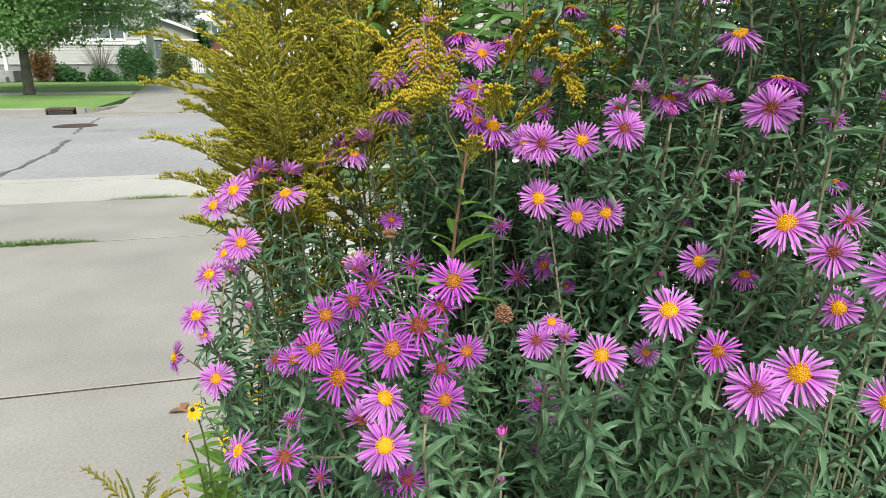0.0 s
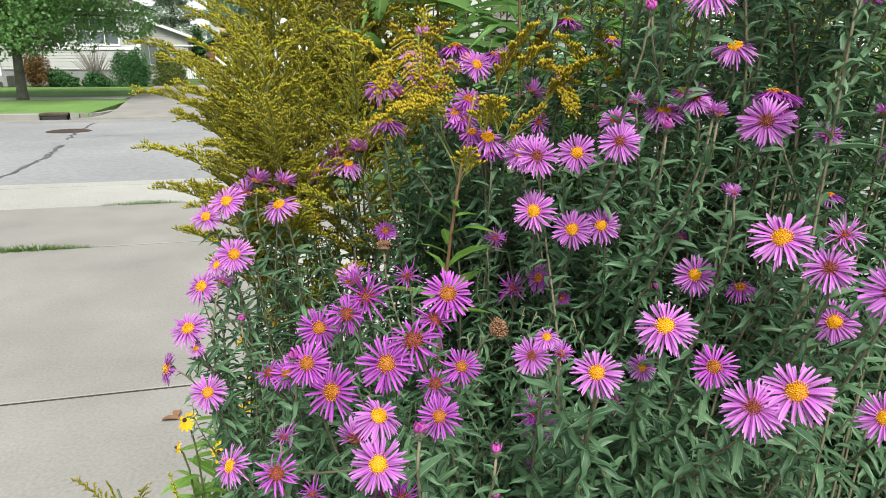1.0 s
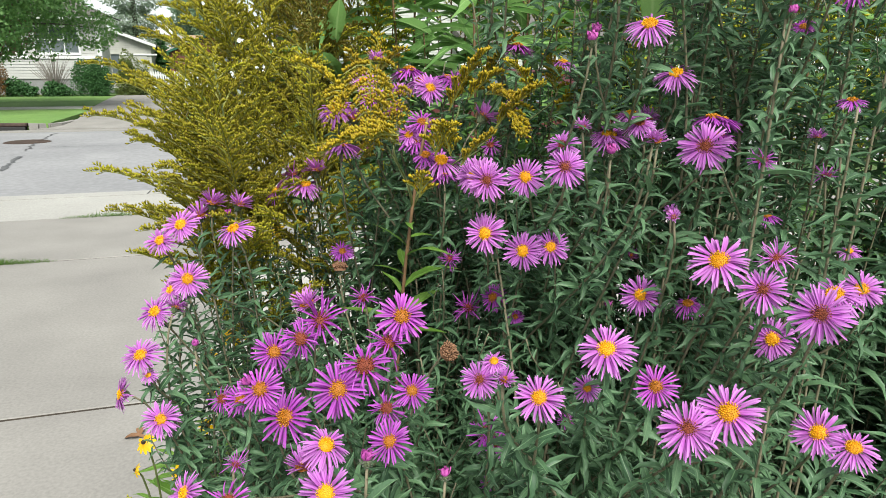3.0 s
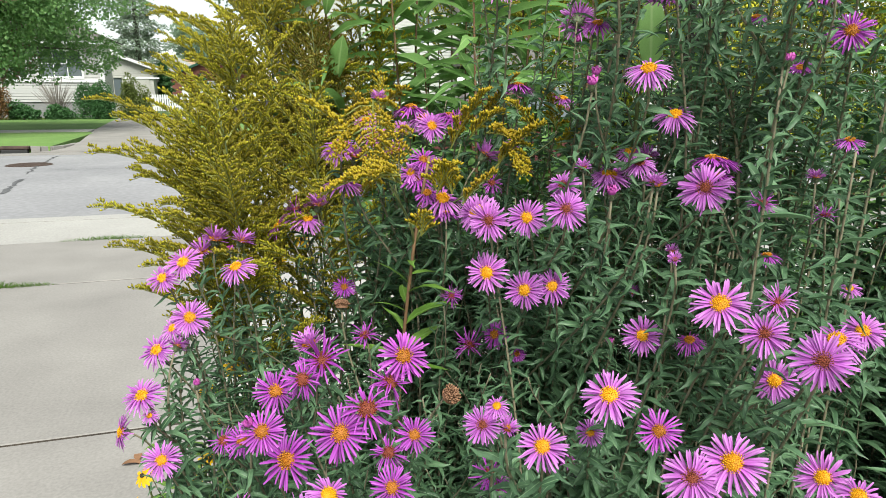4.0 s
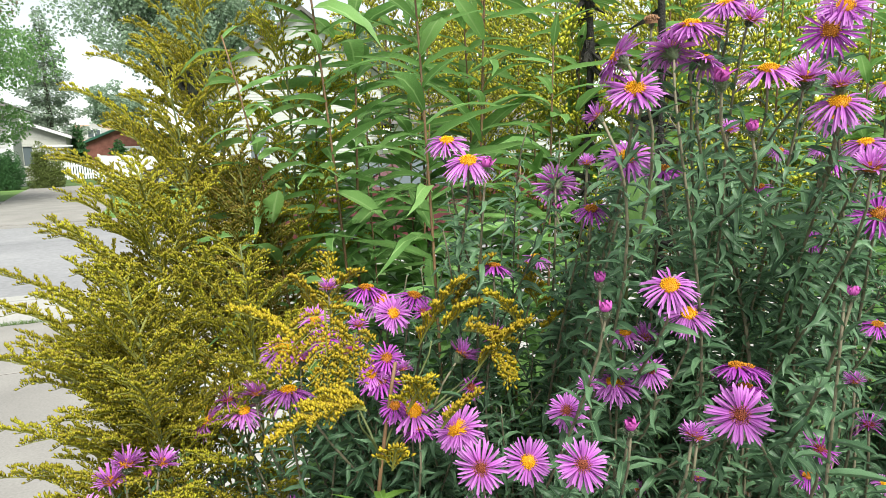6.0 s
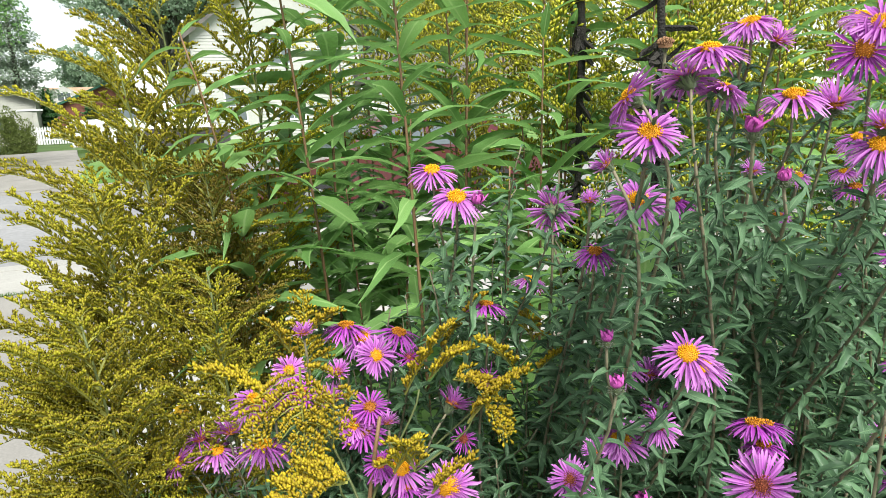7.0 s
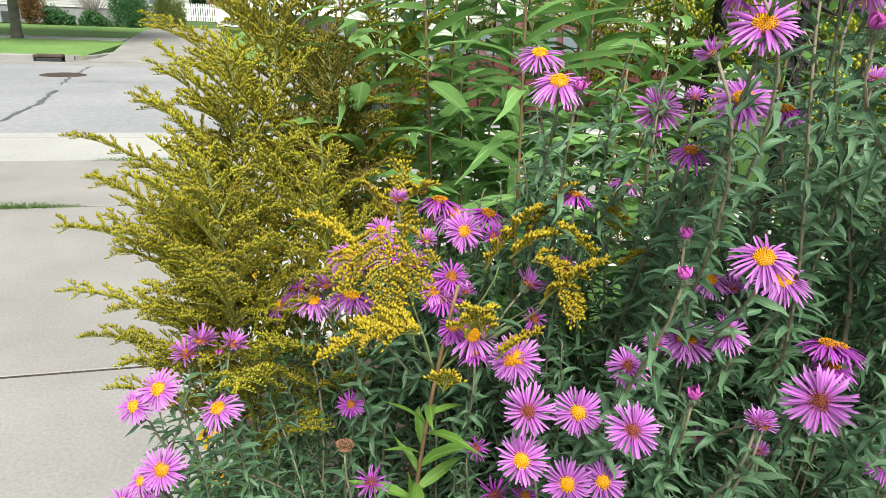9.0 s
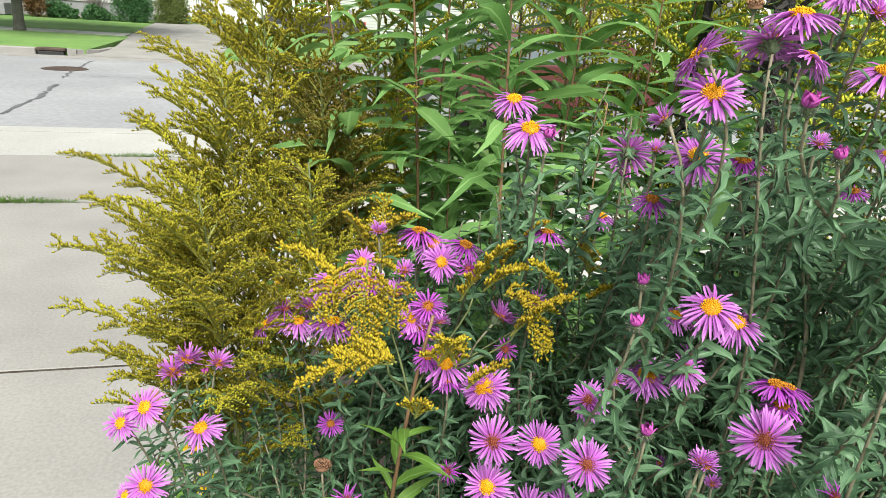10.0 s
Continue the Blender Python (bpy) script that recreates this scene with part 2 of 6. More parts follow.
def frames_at(p, y, z, s, w=1.0):
    """Many 4 x 4 matrices: y along y, z near z, scaled by s (and w across)."""
    k = len(p)
    y = units(np.broadcast_to(np.asarray(y, float), (k, 3)))
    x = units(crosses(y, np.broadcast_to(np.asarray(z, float), (k, 3))))
    s = np.broadcast_to(np.asarray(s, float), (k,))[:, None]
    m = np.zeros((k, 4, 4))
    m[:, :3, 0], m[:, :3, 1], m[:, :3, 2], m[:, :3, 3] = x * s * w, y * s, crosses(x, y) * s, p
    m[:, 3, 3] = 1
    return m


class Soup:
    """Collects many small pieces into one mesh, with 'across' and 'along' kept per vertex."""

    def __init__(self):
        self.v, self.f, self.a, self.n = [], [], [], 0

    def add(self, verts, faces, attr=None):
        verts = np.asarray(verts, float).reshape(-1, 3)
        self.v.append(verts)
        self.a.append(np.zeros((len(verts), 2)) if attr is None else np.asarray(attr, float))
        by = {}
        for f in faces:
            by.setdefault(len(f), []).append(f)
        for fs in by.values():
            self.f.append(np.asarray(fs, int) + self.n)
        self.n += len(verts)
        return self

    def many(self, template, mats):
        """The template (verts, faces, attr) at every one of the 4 x 4 matrices."""
        if not len(mats):
            return self
        tv, tf, ta = template
        tv = np.asarray(tv, float)
        mats = np.asarray(mats, float)
        k, c = len(mats), len(tv)
        self.v.append((np.einsum("kij,cj->kci", mats[:, :3, :3], tv) + mats[:, None, :3, 3]).reshape(-1, 3))
        self.a.append(np.tile(np.asarray(ta, float), (k, 1)))
        by = {}
        for f in tf:
            by.setdefault(len(f), []).append(f)
        off = (np.arange(k) * c)[:, None, None] + self.n
        for fs in by.values():
            fa = np.asarray(fs, int)
            self.f.append((fa[None] + off).reshape(-1, fa.shape[1]))
        self.n += k * c
        return self

    def box(self, x0, x1, y0, y1, z0, z1, b=0.0):
        """A box with chamfered vertical and top edges."""
        b = min(b, (x1 - x0) * 0.45, (y1 - y0) * 0.45, (z1 - z0) * 0.45)
        if b <= 0:
            v = [(x, y, z) for z in (z0, z1) for x, y in ((x0, y0), (x1, y0), (x1, y1), (x0, y1))]
            return self.add(v, [(3, 2, 1, 0), (4, 5, 6, 7)] + [(i, (i + 1) % 4, 4 + (i + 1) % 4, 4 + i) for i in range(4)])

        def ring(z, i, c):
            p = [(x0 + i + c, y0 + i), (x1 - i - c, y0 + i), (x1 - i, y0 + i + c), (x1 - i, y1 - i - c), (x1 - i - c, y1 - i), (x0 + i + c, y1 - i), (x0 + i, y1 - i - c), (x0 + i, y0 + i + c)]
            return [(x, y, z) for x, y in p]
        v = ring(z0, b, b * 0.4) + ring(z0 + b, 0, b) + ring(z1 - b, 0, b) + ring(z1, b, b * 0.4)
        f = [tuple(range(7, -1, -1)), tuple(range(24, 32))]
        for r in range(3):
            f += [(r * 8 + i, r * 8 + (i + 1) % 8, r * 8 + 8 + (i + 1) % 8, r * 8 + 8 + i) for i in range(8)]
        return self.add(v, f)

    def prism(self, outline, y0, y1):
        """An outline in x and z, drawn out from y0 to y1."""
        k = len(outline)
        v = [(x, y0, z) for x, z in outline] + [(x, y1, z) for x, z in outline]
        f = [tuple(range(k)), tuple(range(2 * k - 1, k - 1, -1))] + [((i + 1) % k, i, k + i, k + (i + 1) % k) for i in range(k)]
        return self.add(v, f)

    def tube(self, pts, radii, sides=6, cap=True):
        pts = np.asarray(pts, float)
        k = len(pts)
        rad = np.full(k, float(radii)) if isinstance(radii, (int, float)) else np.asarray(radii, float)
        tan = np.gradient(pts, axis=0)
        tan /= np.linalg.norm(tan, axis=1)[:, None] + 1e-12
        d = pts[-1] - pts[0]
        ref = np.array([0.31, 0.22, 0.92]) if abs(d[2]) < 0.8 * math.sqrt(d @ d) else np.array([0.92, 0.31, 0.22])
        a = crosses(tan, ref[None])
        a /= np.linalg.norm(a, axis=1)[:, None] + 1e-12
        b = crosses(a, tan)
        w = 2 * math.pi * np.arange(sides) / sides
        v = pts[:, None] + rad[:, None, None] * (a[:, None] * np.cos(w)[None, :, None] + b[:, None] * np.sin(w)[None, :, None])
        f = [(r * sides + i, r * sides + (i + 1) % sides, (r + 1) * sides + (i + 1) % sides, (r + 1) * sides + i) for r in range(k - 1) for i in range(sides)]
        if cap:
            f += [tuple(range(sides - 1, -1, -1)), tuple((k - 1) * sides + i for i in range(sides))]
        at = np.zeros((k * sides, 2))
        at[:, 1] = np.repeat(np.linspace(0, 1, k), sides)
        return self.add(v.reshape(-1, 3), f, at)

    def mesh(self, name, material, smooth=True):
        me = bpy.data.meshes.new(name)
        v = np.concatenate(self.v)
        me.vertices.add(len(v))
        me.vertices.foreach_set("co", v.ravel())
        loops = np.concatenate([f.ravel() for f in self.f])
        sizes = np.concatenate([np.full(len(f), f.shape[1]) for f in self.f])
        me.loops.add(len(loops))
        me.loops.foreach_set("vertex_index", loops)
        me.polygons.add(len(sizes))
        me.polygons.foreach_set("loop_start", np.concatenate([[0], np.cumsum(sizes)[:-1]]))
        me.polygons.foreach_set("use_smooth", np.full(len(sizes), smooth))
        a = np.concatenate(self.a)
        for i, nm in enumerate(("across", "along")):
            me.attributes.new(nm, "FLOAT", "POINT").data.foreach_set("value", a[:, i])
        me.materials.append(material)
        me.update(calc_edges=True)
        return me


def thing(name, m, label, category, group="", kind=""):
    ob = new(name)
    ob.empty_display_size = 0.1
    ob.matrix_basis = m
    return tagged(ob, label, category, group, kind)


def part(name, soup, material, parent, label="", smooth=False, m=None, kind=""):
    me = soup if isinstance(soup, bpy.types.Mesh) else soup.mesh(name, material, smooth)
    ob = new(name, me)
    ob.parent = parent
    if m is not None:
        ob.matrix_basis = m
    return tagged(ob, label, "", "", kind)


def lone(name, soup, material, label, category, kind="", smooth=False, m=None, group=""):
    ob = new(name, soup.mesh(name, material, smooth))
    if m is not None:
        ob.matrix_basis = m
    return tagged(ob, label, category, group, kind)


def unit(v):
    x, y, z = (float(q) for q in v)
    n = math.sqrt(x * x + y * y + z * z) + 1e-12
    return np.array((x / n, y / n, z / n))


def cross(a, b):
    a0, a1, a2 = a
    b0, b1, b2 = b
    return np.array((a1 * b2 - a2 * b1, a2 * b0 - a0 * b2, a0 * b1 - a1 * b0))


def frame_at(p, y, z, s, w=1.0):
    """A 4 x 4 matrix: its y along y, its z near z, scaled by s (and w across)."""
    y = unit(y)
    x = unit(cross(y, z))
    m = np.eye(4)
    m[:3, 0], m[:3, 1], m[:3, 2], m[:3, 3] = x * (s * w), y * s, cross(x, y) * s, p
    return m


def bezier(a, b, c, d, k):
    t = np.linspace(0, 1, k)[:, None]
    a, b, c, d = (np.asarray(q, float) for q in (a, b, c, d))
    return (1 - t) ** 3 * a + 3 * (1 - t) ** 2 * t * b + 3 * (1 - t) * t * t * c + t ** 3 * d


def blade(stations, widths, droop, fold, lift=0.0, curl=0.0):
    """A leaf of length 1 along y: verts, faces, attr."""
    v, a = [], []
    for s, w in zip(stations, widths):
        z = lift * s - droop * s * s
        if w > 0:
            v += [(-w, s, z + fold * w), (curl * s * s, s, z), (w, s, z + fold * w)]
            a += [(1, s), (0, s), (1, s)]
        else:
            v.append((curl * s * s, s, z))
            a.append((0, s))
    f = []
    k = sum(1 for w in widths if w > 0)
    for i in range(k - 1):
        b = i * 3
        f += [(b, b + 1, b + 4, b + 3), (b + 1, b + 2, b + 5, b + 4)]
    if widths[-1] <= 0:
        b = (k - 1) * 3
        f += [(b, b + 1, k * 3), (b + 1, b + 2, k * 3)]
    return v, f, a


ASTER_BLADES = [blade((0, 0.2, 0.5, 0.8, 1), (0.075, 0.108, 0.118, 0.068, 0), d, f, l, c) for d, f, l, c in ((0.35, 0.5, 0.15, 0.10), (0.85, 0.45, 0.45, -0.16), (0.10, 0.8, 0.0, 0.08), (1.35, 0.4, 0.65, 0.22), (0.6, 0.7, 0.5, -0.1))]
BROAD_BLADES = [blade((0, 0.1, 0.3, 0.55, 0.8, 1), (0.015, 0.052, 0.092, 0.087, 0.044, 0), d, f, l, c) for d, f, l, c in ((0.25, 0.35, 0.1, 0.04), (0.5, 0.25, 0.3, -0.06), (0.75, 0.3, 0.4, 0.1), (0.1, 0.5, 0.05, 0.0))]
TREE_BLADE = ([(0, 0, 0), (-0.36, 0.5, 0.08), (0, 1, -0.1), (0.36, 0.5, 0.08)], [(0, 3, 2, 1)], [(0, 0), (1, 0.5), (0, 1), (1, 0.5)])


def spindle(w, prof):
    """A small floret of length 1 along y."""
    v, a, f = [(0, 0, 0)], [(0, 0)], []
    for s, r in prof:
        for i in range(3):
            t = math.pi / 1.5 * i + 0.4
            v.append((w * r * math.cos(t), s, w * r * math.sin(t)))
            a.append((1, s))
    v.append((0, 1, 0))
    a.append((0, 1))
    k = len(prof)
    for i in range(3):
        j = (i + 1) % 3
        f.append((0, 1 + j, 1 + i))
        for r in range(k - 1):
            f.append((1 + r * 3 + i, 1 + r * 3 + j, 4 + r * 3 + j, 4 + r * 3 + i))
        f.append((1 + (k - 1) * 3 + i, 1 + (k - 1) * 3 + j, 1 + k * 3))
    return v, f, a


FLORET = spindle(0.22, ((0.62, 1.0),))
DISC_FLORET = spindle(0.22, ((0.5, 1.0), (0.85, 0.9)))

# ---------------- the plants' own scale, and the street grid ----------------
SPOT = Vector((0.066, -0.139, 1.336))
NEAR = Matrix.Translation(SPOT) @ Matrix.Scale(0.69, 4) @ Matrix.Translation(-SPOT)
SOIL_Z = SPOT.z - (SPOT.z + 0.02) / 0.69
STREET = pose(0, 0, 0, 0, 0, 14.8)


# ---------------- ground, street, paving ----------------
g = Soup()
g.add([(-300, -200, -0.14), (300, -200, -0.14), (300, 400, -0.14), (-300, 400, -0.14)], [(0, 1, 2, 3)])
lone("ground", g, GRASS_SOIL, "rough green turf reaching to the horizon", "ground", "structure")


def slab(parent, u0, u1, v0, v1, z, material, thick=0.12, b=0.005, name="slab", gap=0.0085):
    s = Soup().box(u0 + gap, u1 - gap, v0 + gap, v1 - gap, z - thick, z, b)
    return part(name, s, material, parent)


bed = Soup().box(-0.09, 2.6, -1.2, 2.7, -0.13, -0.02)
lone("garden_bed", bed, SOIL, "dark garden soil under the flowering plants", "soil", "structure", m=STREET)

yard = Soup().box(-0.09, 40, 2.7, 5.02, -0.13, -0.005)
lone("near_paving", yard, PALE_CONCRETE, "pale concrete paving behind the flower bed", "paving", "structure", m=STREET)

lawn_side = Soup().box(2.605, 9, -6, 2.695, -0.13, 0.0).box(-0.09, 2.6, -6, -1.205, -0.13, 0.0)
lone("near_lawn", lawn_side, LAWN, "mown lawn beside the flower bed", "lawn", "structure", m=STREET)

driveway = thing("driveway", STREET, "pale concrete driveway slabs with grassy joints", "driveway", "", "structure")
for u0, u1 in ((-3.7, -0.10), (-7.0, -3.7)):
    for v0, v1 in ((-6, -2.0), (-2.0, 2.6), (2.6, 5.03)):
        slab(driveway, u0, u1, v0, v1, 0.0, CONCRETE)
joint = Soup().box(-7, -0.11, -6, 6.5, -0.125, -0.004)
part("joint_fill", joint, SOIL, driveway)

pavement = thing("pavement", STREET, "concrete pavement slabs crossing the driveway", "pavement", "", "structure")
us = [-16, -13, -10, -7.0, -3.7, 0.14, 1.4, 2.6, 4.1, 5.6, 7.1, 8.6, 10.1]
for u0, u1 in zip(us, us[1:]):
    slab(pavement, u0, u1, 5.03, 6.55, 0.0, CONCRETE)
apron = thing("driveway_apron", STREET, "bright concrete apron sloping to the street", "driveway", "", "structure")
for u0, u1 in ((-7.0, -3.4), (-3.4, 0.3)):
    s = Soup().add([(u0 + .006, 6.556, -.15), (u1 - .006, 6.556, -.15), (u1 - .006, 7.92, -.16), (u0 + .006, 7.92, -.16), (u0 + .006, 6.556, 0), (u1 - .006, 6.556, 0), (u1 - .006, 7.92, -.05), (u0 + .006, 7.92, -.05)], [(3, 2, 1, 0), (4, 5, 6, 7), (0, 1, 5, 4), (1, 2, 6, 5), (2, 3, 7, 6), (3, 0, 4, 7)])
    part("slab", s, PALE_CONCRETE, apron)
gutter = thing("near_gutter", STREET, "pale concrete gutter along the near side of the street", "gutter", "", "structure")
u = -40.0
while u < 60:
    s = Soup()
    s.add([(u + .005, 7.93, -.2), (u + 2.99, 7.93, -.2), (u + 2.99, 8.53, -.2), (u + .005, 8.53, -.2), (u + .005, 7.93, -.045), (u + 2.99, 7.93, -.045), (u + 2.99, 8.53, -.105), (u + .005, 8.53, -.105), (u + .005, 8.02, -.075), (u + 2.99, 8.02, -.075)],
          [(4, 5, 9, 8), (8, 9, 6, 7), (2, 3, 7, 6), (0, 1, 5, 4), (1, 2, 6, 9, 5), (3, 0, 4, 8, 7), (3, 2, 1, 0)])
    part("gutter_section", s, PALE_CONCRETE, gutter)
    if u > 0.2 or u < -7.4:
        part("kerb", Soup().box(u + .005, u + 2.99, 7.76, 7.92, -.2, 0.03, 0.02), PALE_CONCRETE, gutter)
    u += 3.0
verge = Soup().box(0.34, 60, 6.57, 7.75, -0.13, 0.0)
lone("near_verge", verge, GRASS_SOIL, "strip of turf between pavement and kerb", "grass", "structure", m=STREET)

road = Soup()
prof = [(8.535, -0.115), (10.0, -0.075), (12.8, -0.03), (15.4, -0.07), (17.05, -0.11)]
for (v0, z0), (v1, z1) in zip(prof, prof[1:]):
    road.add([(-200, v0, z0), (200, v0, z0), (200, v1, z1), (-200, v1, z1)], [(0, 1, 2, 3)])
lone("road", road, ROAD, "worn grey residential street with tar-sealed cracks", "road", "structure", m=STREET)


def road_z(v):
    return float(np.interp(v, [p[0] for p in prof], [p[1] for p in prof]))


def tar_line(pts, w, seed):
    rng = random.Random(seed)
    s = Soup()
    a, q = [], []
    for (u0, v0), (u1, v1) in zip(pts, pts[1:]):
        for i in range(14):
            t = i / 14
            a.append((u0 + (u1 - u0) * t + rng.uniform(-.04, .04), v0 + (v1 - v0) * t, w * rng.uniform(0.35, 1.2)))
    vs = []
    for u, v, ww in a:
        z = road_z(v) + 0.006
        vs += [(u - ww / 2, v - ww / 3, z), (u + ww / 2, v + ww / 3, z)]
    k = len(a)
    s.add(vs, [(2 * i, 2 * i + 1, 2 * i + 3, 2 * i + 2) for i in range(k - 1)])
    return s


seal = thing("tar_crack", STREET, "dark tar seal in a street crack", "crack", "", "structure")
part("tar", tar_line([(-3.25, 8.6), (-3.15, 10.6), (-3.3, 12.0)], 0.075, 3), TAR, seal)
part("tar", tar_line([(-3.35, 12.6), (-3.6, 14.2), (-3.8, 16.8)], 0.045, 4), TAR, seal)
part("tar", tar_line([(-3.2, 13.1), (-0.5, 13.2), (4, 13.0)], 0.025, 5), TAR, seal)
manhole = thing("manhole_cover", STREET @ pose(-3.75, 14.25, road_z(14.2) + 0.004), "dark round iron manhole cover in the street", "manhole")
s = Soup()
for r0, z0, r1, z1 in ((0, 0.012, 0.36, 0.012), (0.36, 0.012, 0.40, 0.0)):
    for i in range(28):
        c0, s0, c1, s1 = (math.cos(i * math.pi / 14), math.sin(i * math.pi / 14), math.cos((i + 1) * math.pi / 14), math.sin((i + 1) * math.pi / 14))
        if r0 == 0:
            s.add([(0, 0, z0), (r1 * c0, r1 * s0, z1), (r1 * c1, r1 * s1, z1)], [(0, 1, 2)])
        else:
            s.add([(r0 * c0, r0 * s0, z0), (r1 * c0, r1 * s0, z1), (r1 * c1, r1 * s1, z1), (r0 * c1, r0 * s1, z0)], [(0, 1, 2, 3)])
part("lid", s, IRON, manhole)

# far side of the street
fgut = thing("far_gutter", STREET, "concrete kerb and gutter across the street", "kerb", "", "structure")
part("gutter_pan", Soup().box(-200, 200, 17.05, 17.6, -.3, -.1), CONCRETE, fgut)
for u0, u1 in ((-200, -5.22), (1.2, 200)):
    part("kerb", Soup().box(u0, u1, 17.6, 17.78, -.3, 0.05, 0.02), CONCRETE, fgut)
turn = [(-4.58, 17.69), (-4.40, 17.74), (-4.22, 17.9), (-4.08, 18.2), (-4.0, 18.7), (-3.97, 19.5)]
for i, ((u0, v0), (u1, v1)) in enumerate(zip(turn, turn[1:])):
    d = unit((u1 - u0, v1 - v0, 0))
    nx, ny = -d[1] * 0.08, d[0] * 0.08
    za, zb = 0.05 - 0.012 * i, 0.05 - 0.012 * (i + 1)
    k = Soup().add([(u0 - nx, v0 - ny, -.3), (u1 - nx, v1 - ny, -.3), (u1 + nx, v1 + ny, -.3), (u0 + nx, v0 + ny, -.3), (u0 - nx, v0 - ny, za), (u1 - nx, v1 - ny, zb), (u1 + nx, v1 + ny, zb), (u0 + nx, v0 + ny, za)], [(3, 2, 1, 0), (4, 5, 6, 7), (0, 1, 5, 4), (1, 2, 6, 5), (2, 3, 7, 6), (3, 0, 4, 7)])
    part("kerb", k, CONCRETE, fgut)
drain = thing("storm_drain", STREET @ pose(-4.9, 17.69, 0), "rusty iron storm drain inlet set in the kerb", "drain")
part("hood", Soup().box(-0.30, 0.30, -0.10, 0.12, -0.02, 0.06, 0.02), IRON, drain, "rusty iron hood")
# no hole is cut: a solid black block gives the inlet's dark shade
part("mouth_shade", Soup().box(-0.27, 0.27, -0.105, 0.05, -0.12, -0.022, 0.01), RUBBER, drain, "black block standing for the shade in the inlet")
far_lawn = thing("far_lawn", STREET, "bright mown lawn across the street", "lawn", "", "structure")
part("verge", Soup().box(-200, -4.2, 17.78, 23.8, -.2, 0.03), LAWN, far_lawn)
part("front_lawn", Soup().box(-200, -4.6, 25.3, 33.5, -.2, 0.04), LAWN, far_lawn)
part("side_lawn", Soup().box(-1.2, 200, 17.78, 60, -.2, 0.03), LAWN, far_lawn)
part("back_lawn", Soup().box(-60, -1.2, 35.5, 70, -.2, 0.02), GRASS_SOIL, far_lawn)
fpave = thing("far_pavement", STREET, "narrow concrete pavement across the street", "pavement", "", "structure")
u = -60.0
while u < -4.5:
    part("slab", Soup().box(u + .01, min(u + 1.5, -4.3) - .01, 23.8, 25.3, -.2, 0.035, 0.01), PALE_CONCRETE, fpave)
    u += 1.5
fdrive = thing("far_driveway", STREET, "long concrete driveway across the street", "driveway", "", "structure")
edge = [(17.6, -4.4, 1.2, -0.09), (19.5, -3.9, -0.9, 0.0), (25.3, -4.5, -1.45, 0.03), (30.5, -4.9, -1.9, 0.03), (35.5, -5.2, -2.2, 0.03)]
for (v0, a0, b0, z0), (v1, a1, b1, z1) in zip(edge, edge[1:]):
    s = Soup().add([(a0, v0 + .01, z0 + .012), (b0, v0 + .01, z0 + .012), (b1, v1 - .01, z1 + .012), (a1, v1 - .01, z1 + .012), (a0, v0 + .01, -.2), (b0, v0 + .01, -.2), (b1, v1 - .01, -.2), (a1, v1 - .01, -.2)], [(0, 1, 2, 3), (0, 4, 5, 1), (1, 5, 6, 2), (2, 6, 7, 3), (3, 7, 4, 0)])
    part("slab", s, CONCRETE, fdrive)


# ---------------- buildings across the street ----------------
def siding(parent, material, u0, u1, z0, z1, holes, lap=0.115, label=""):
    """Lapped boards facing -y, cut round the openings (u0, u1, z0, z1)."""
    z = z0
    while z < z1 - 1e-6:
        zt = min(z + lap, z1)
        cuts = [(u0, u1)]
        for a, b, c, d in holes:
            if zt > c + 0.01 and z < d - 0.01:
                cuts = [q for x, y in cuts for q in ((x, min(y, a)), (max(x, b), y)) if q[1] - q[0] > 0.01]
        for a, b in cuts:
            s = Soup().add([(a, -0.022, z), (b, -0.022, z), (b, 0, zt), (a, 0, zt), (a, 0.1, z), (b, 0.1, z), (b, 0.1, zt), (a, 0.1, zt)], [(0, 1, 2, 3), (1, 0, 4, 5), (3, 2, 6, 7), (4, 7, 6, 5), (0, 3, 7, 4), (2, 1, 5, 6)])
            part("board", s, material, parent, label)
        z = zt


def window(parent, a, b, c, d, bars=(1, 1), trim=WHITE, tw=0.09):
    w = part("window", Soup().box(a - tw, b + tw, -0.06, 0.02, c - tw - 0.03, c, 0.01).box(a - tw, b + tw, -0.05, 0.02, d, d + tw, 0.01).box(a - tw, a, -0.05, 0.02, c, d, 0.01).box(b, b + tw, -0.05, 0.02, c, d, 0.01), trim, parent, "white window frame")
    part("pane", Soup().box(a, b, 0.03, 0.05, c, d), PANE, w, "dark glass pane")
    bar = Soup()
    for i in range(1, bars[0] + 1):
        x = a + (b - a) * i / (bars[0] + 1)
        bar.box(x - 0.02, x + 0.02, -0.005, 0.028, c, d)
    for i in range(1, bars[1] + 1):
        z = c + (d - c) * i / (bars[1] + 1)
        bar.box(a, b, -0.012, 0.025, z - 0.025, z + 0.025)
    part("glazing_bar", bar, trim, w)


def gable_roof(parent, u0, u1, y0, y1, ze, zr, material, over=0.35, thick=0.14, fascia=None):
    um = (u0 + u1) / 2
    k = (zr - ze) / (um - u0)
    a, b, zo = u0 - over, u1 + over, ze - k * over
    r = Soup().prism([(a, zo), (um, zr), (b, zo), (b, zo + thick), (um, zr + thick), (a, zo + thick)], y0 - over, y1 + over)
    part("roof", r, material, parent)
    if fascia:
        f = Soup().prism([(a, zo - 0.06), (um, zr - 0.06), (b, zo - 0.06), (b, zo + thick + 0.02), (um, zr + thick + 0.02), (a, zo + thick + 0.02)], y0 - over - 0.04, y0 - over - 0.003)
        part("fascia", f, fascia, parent)


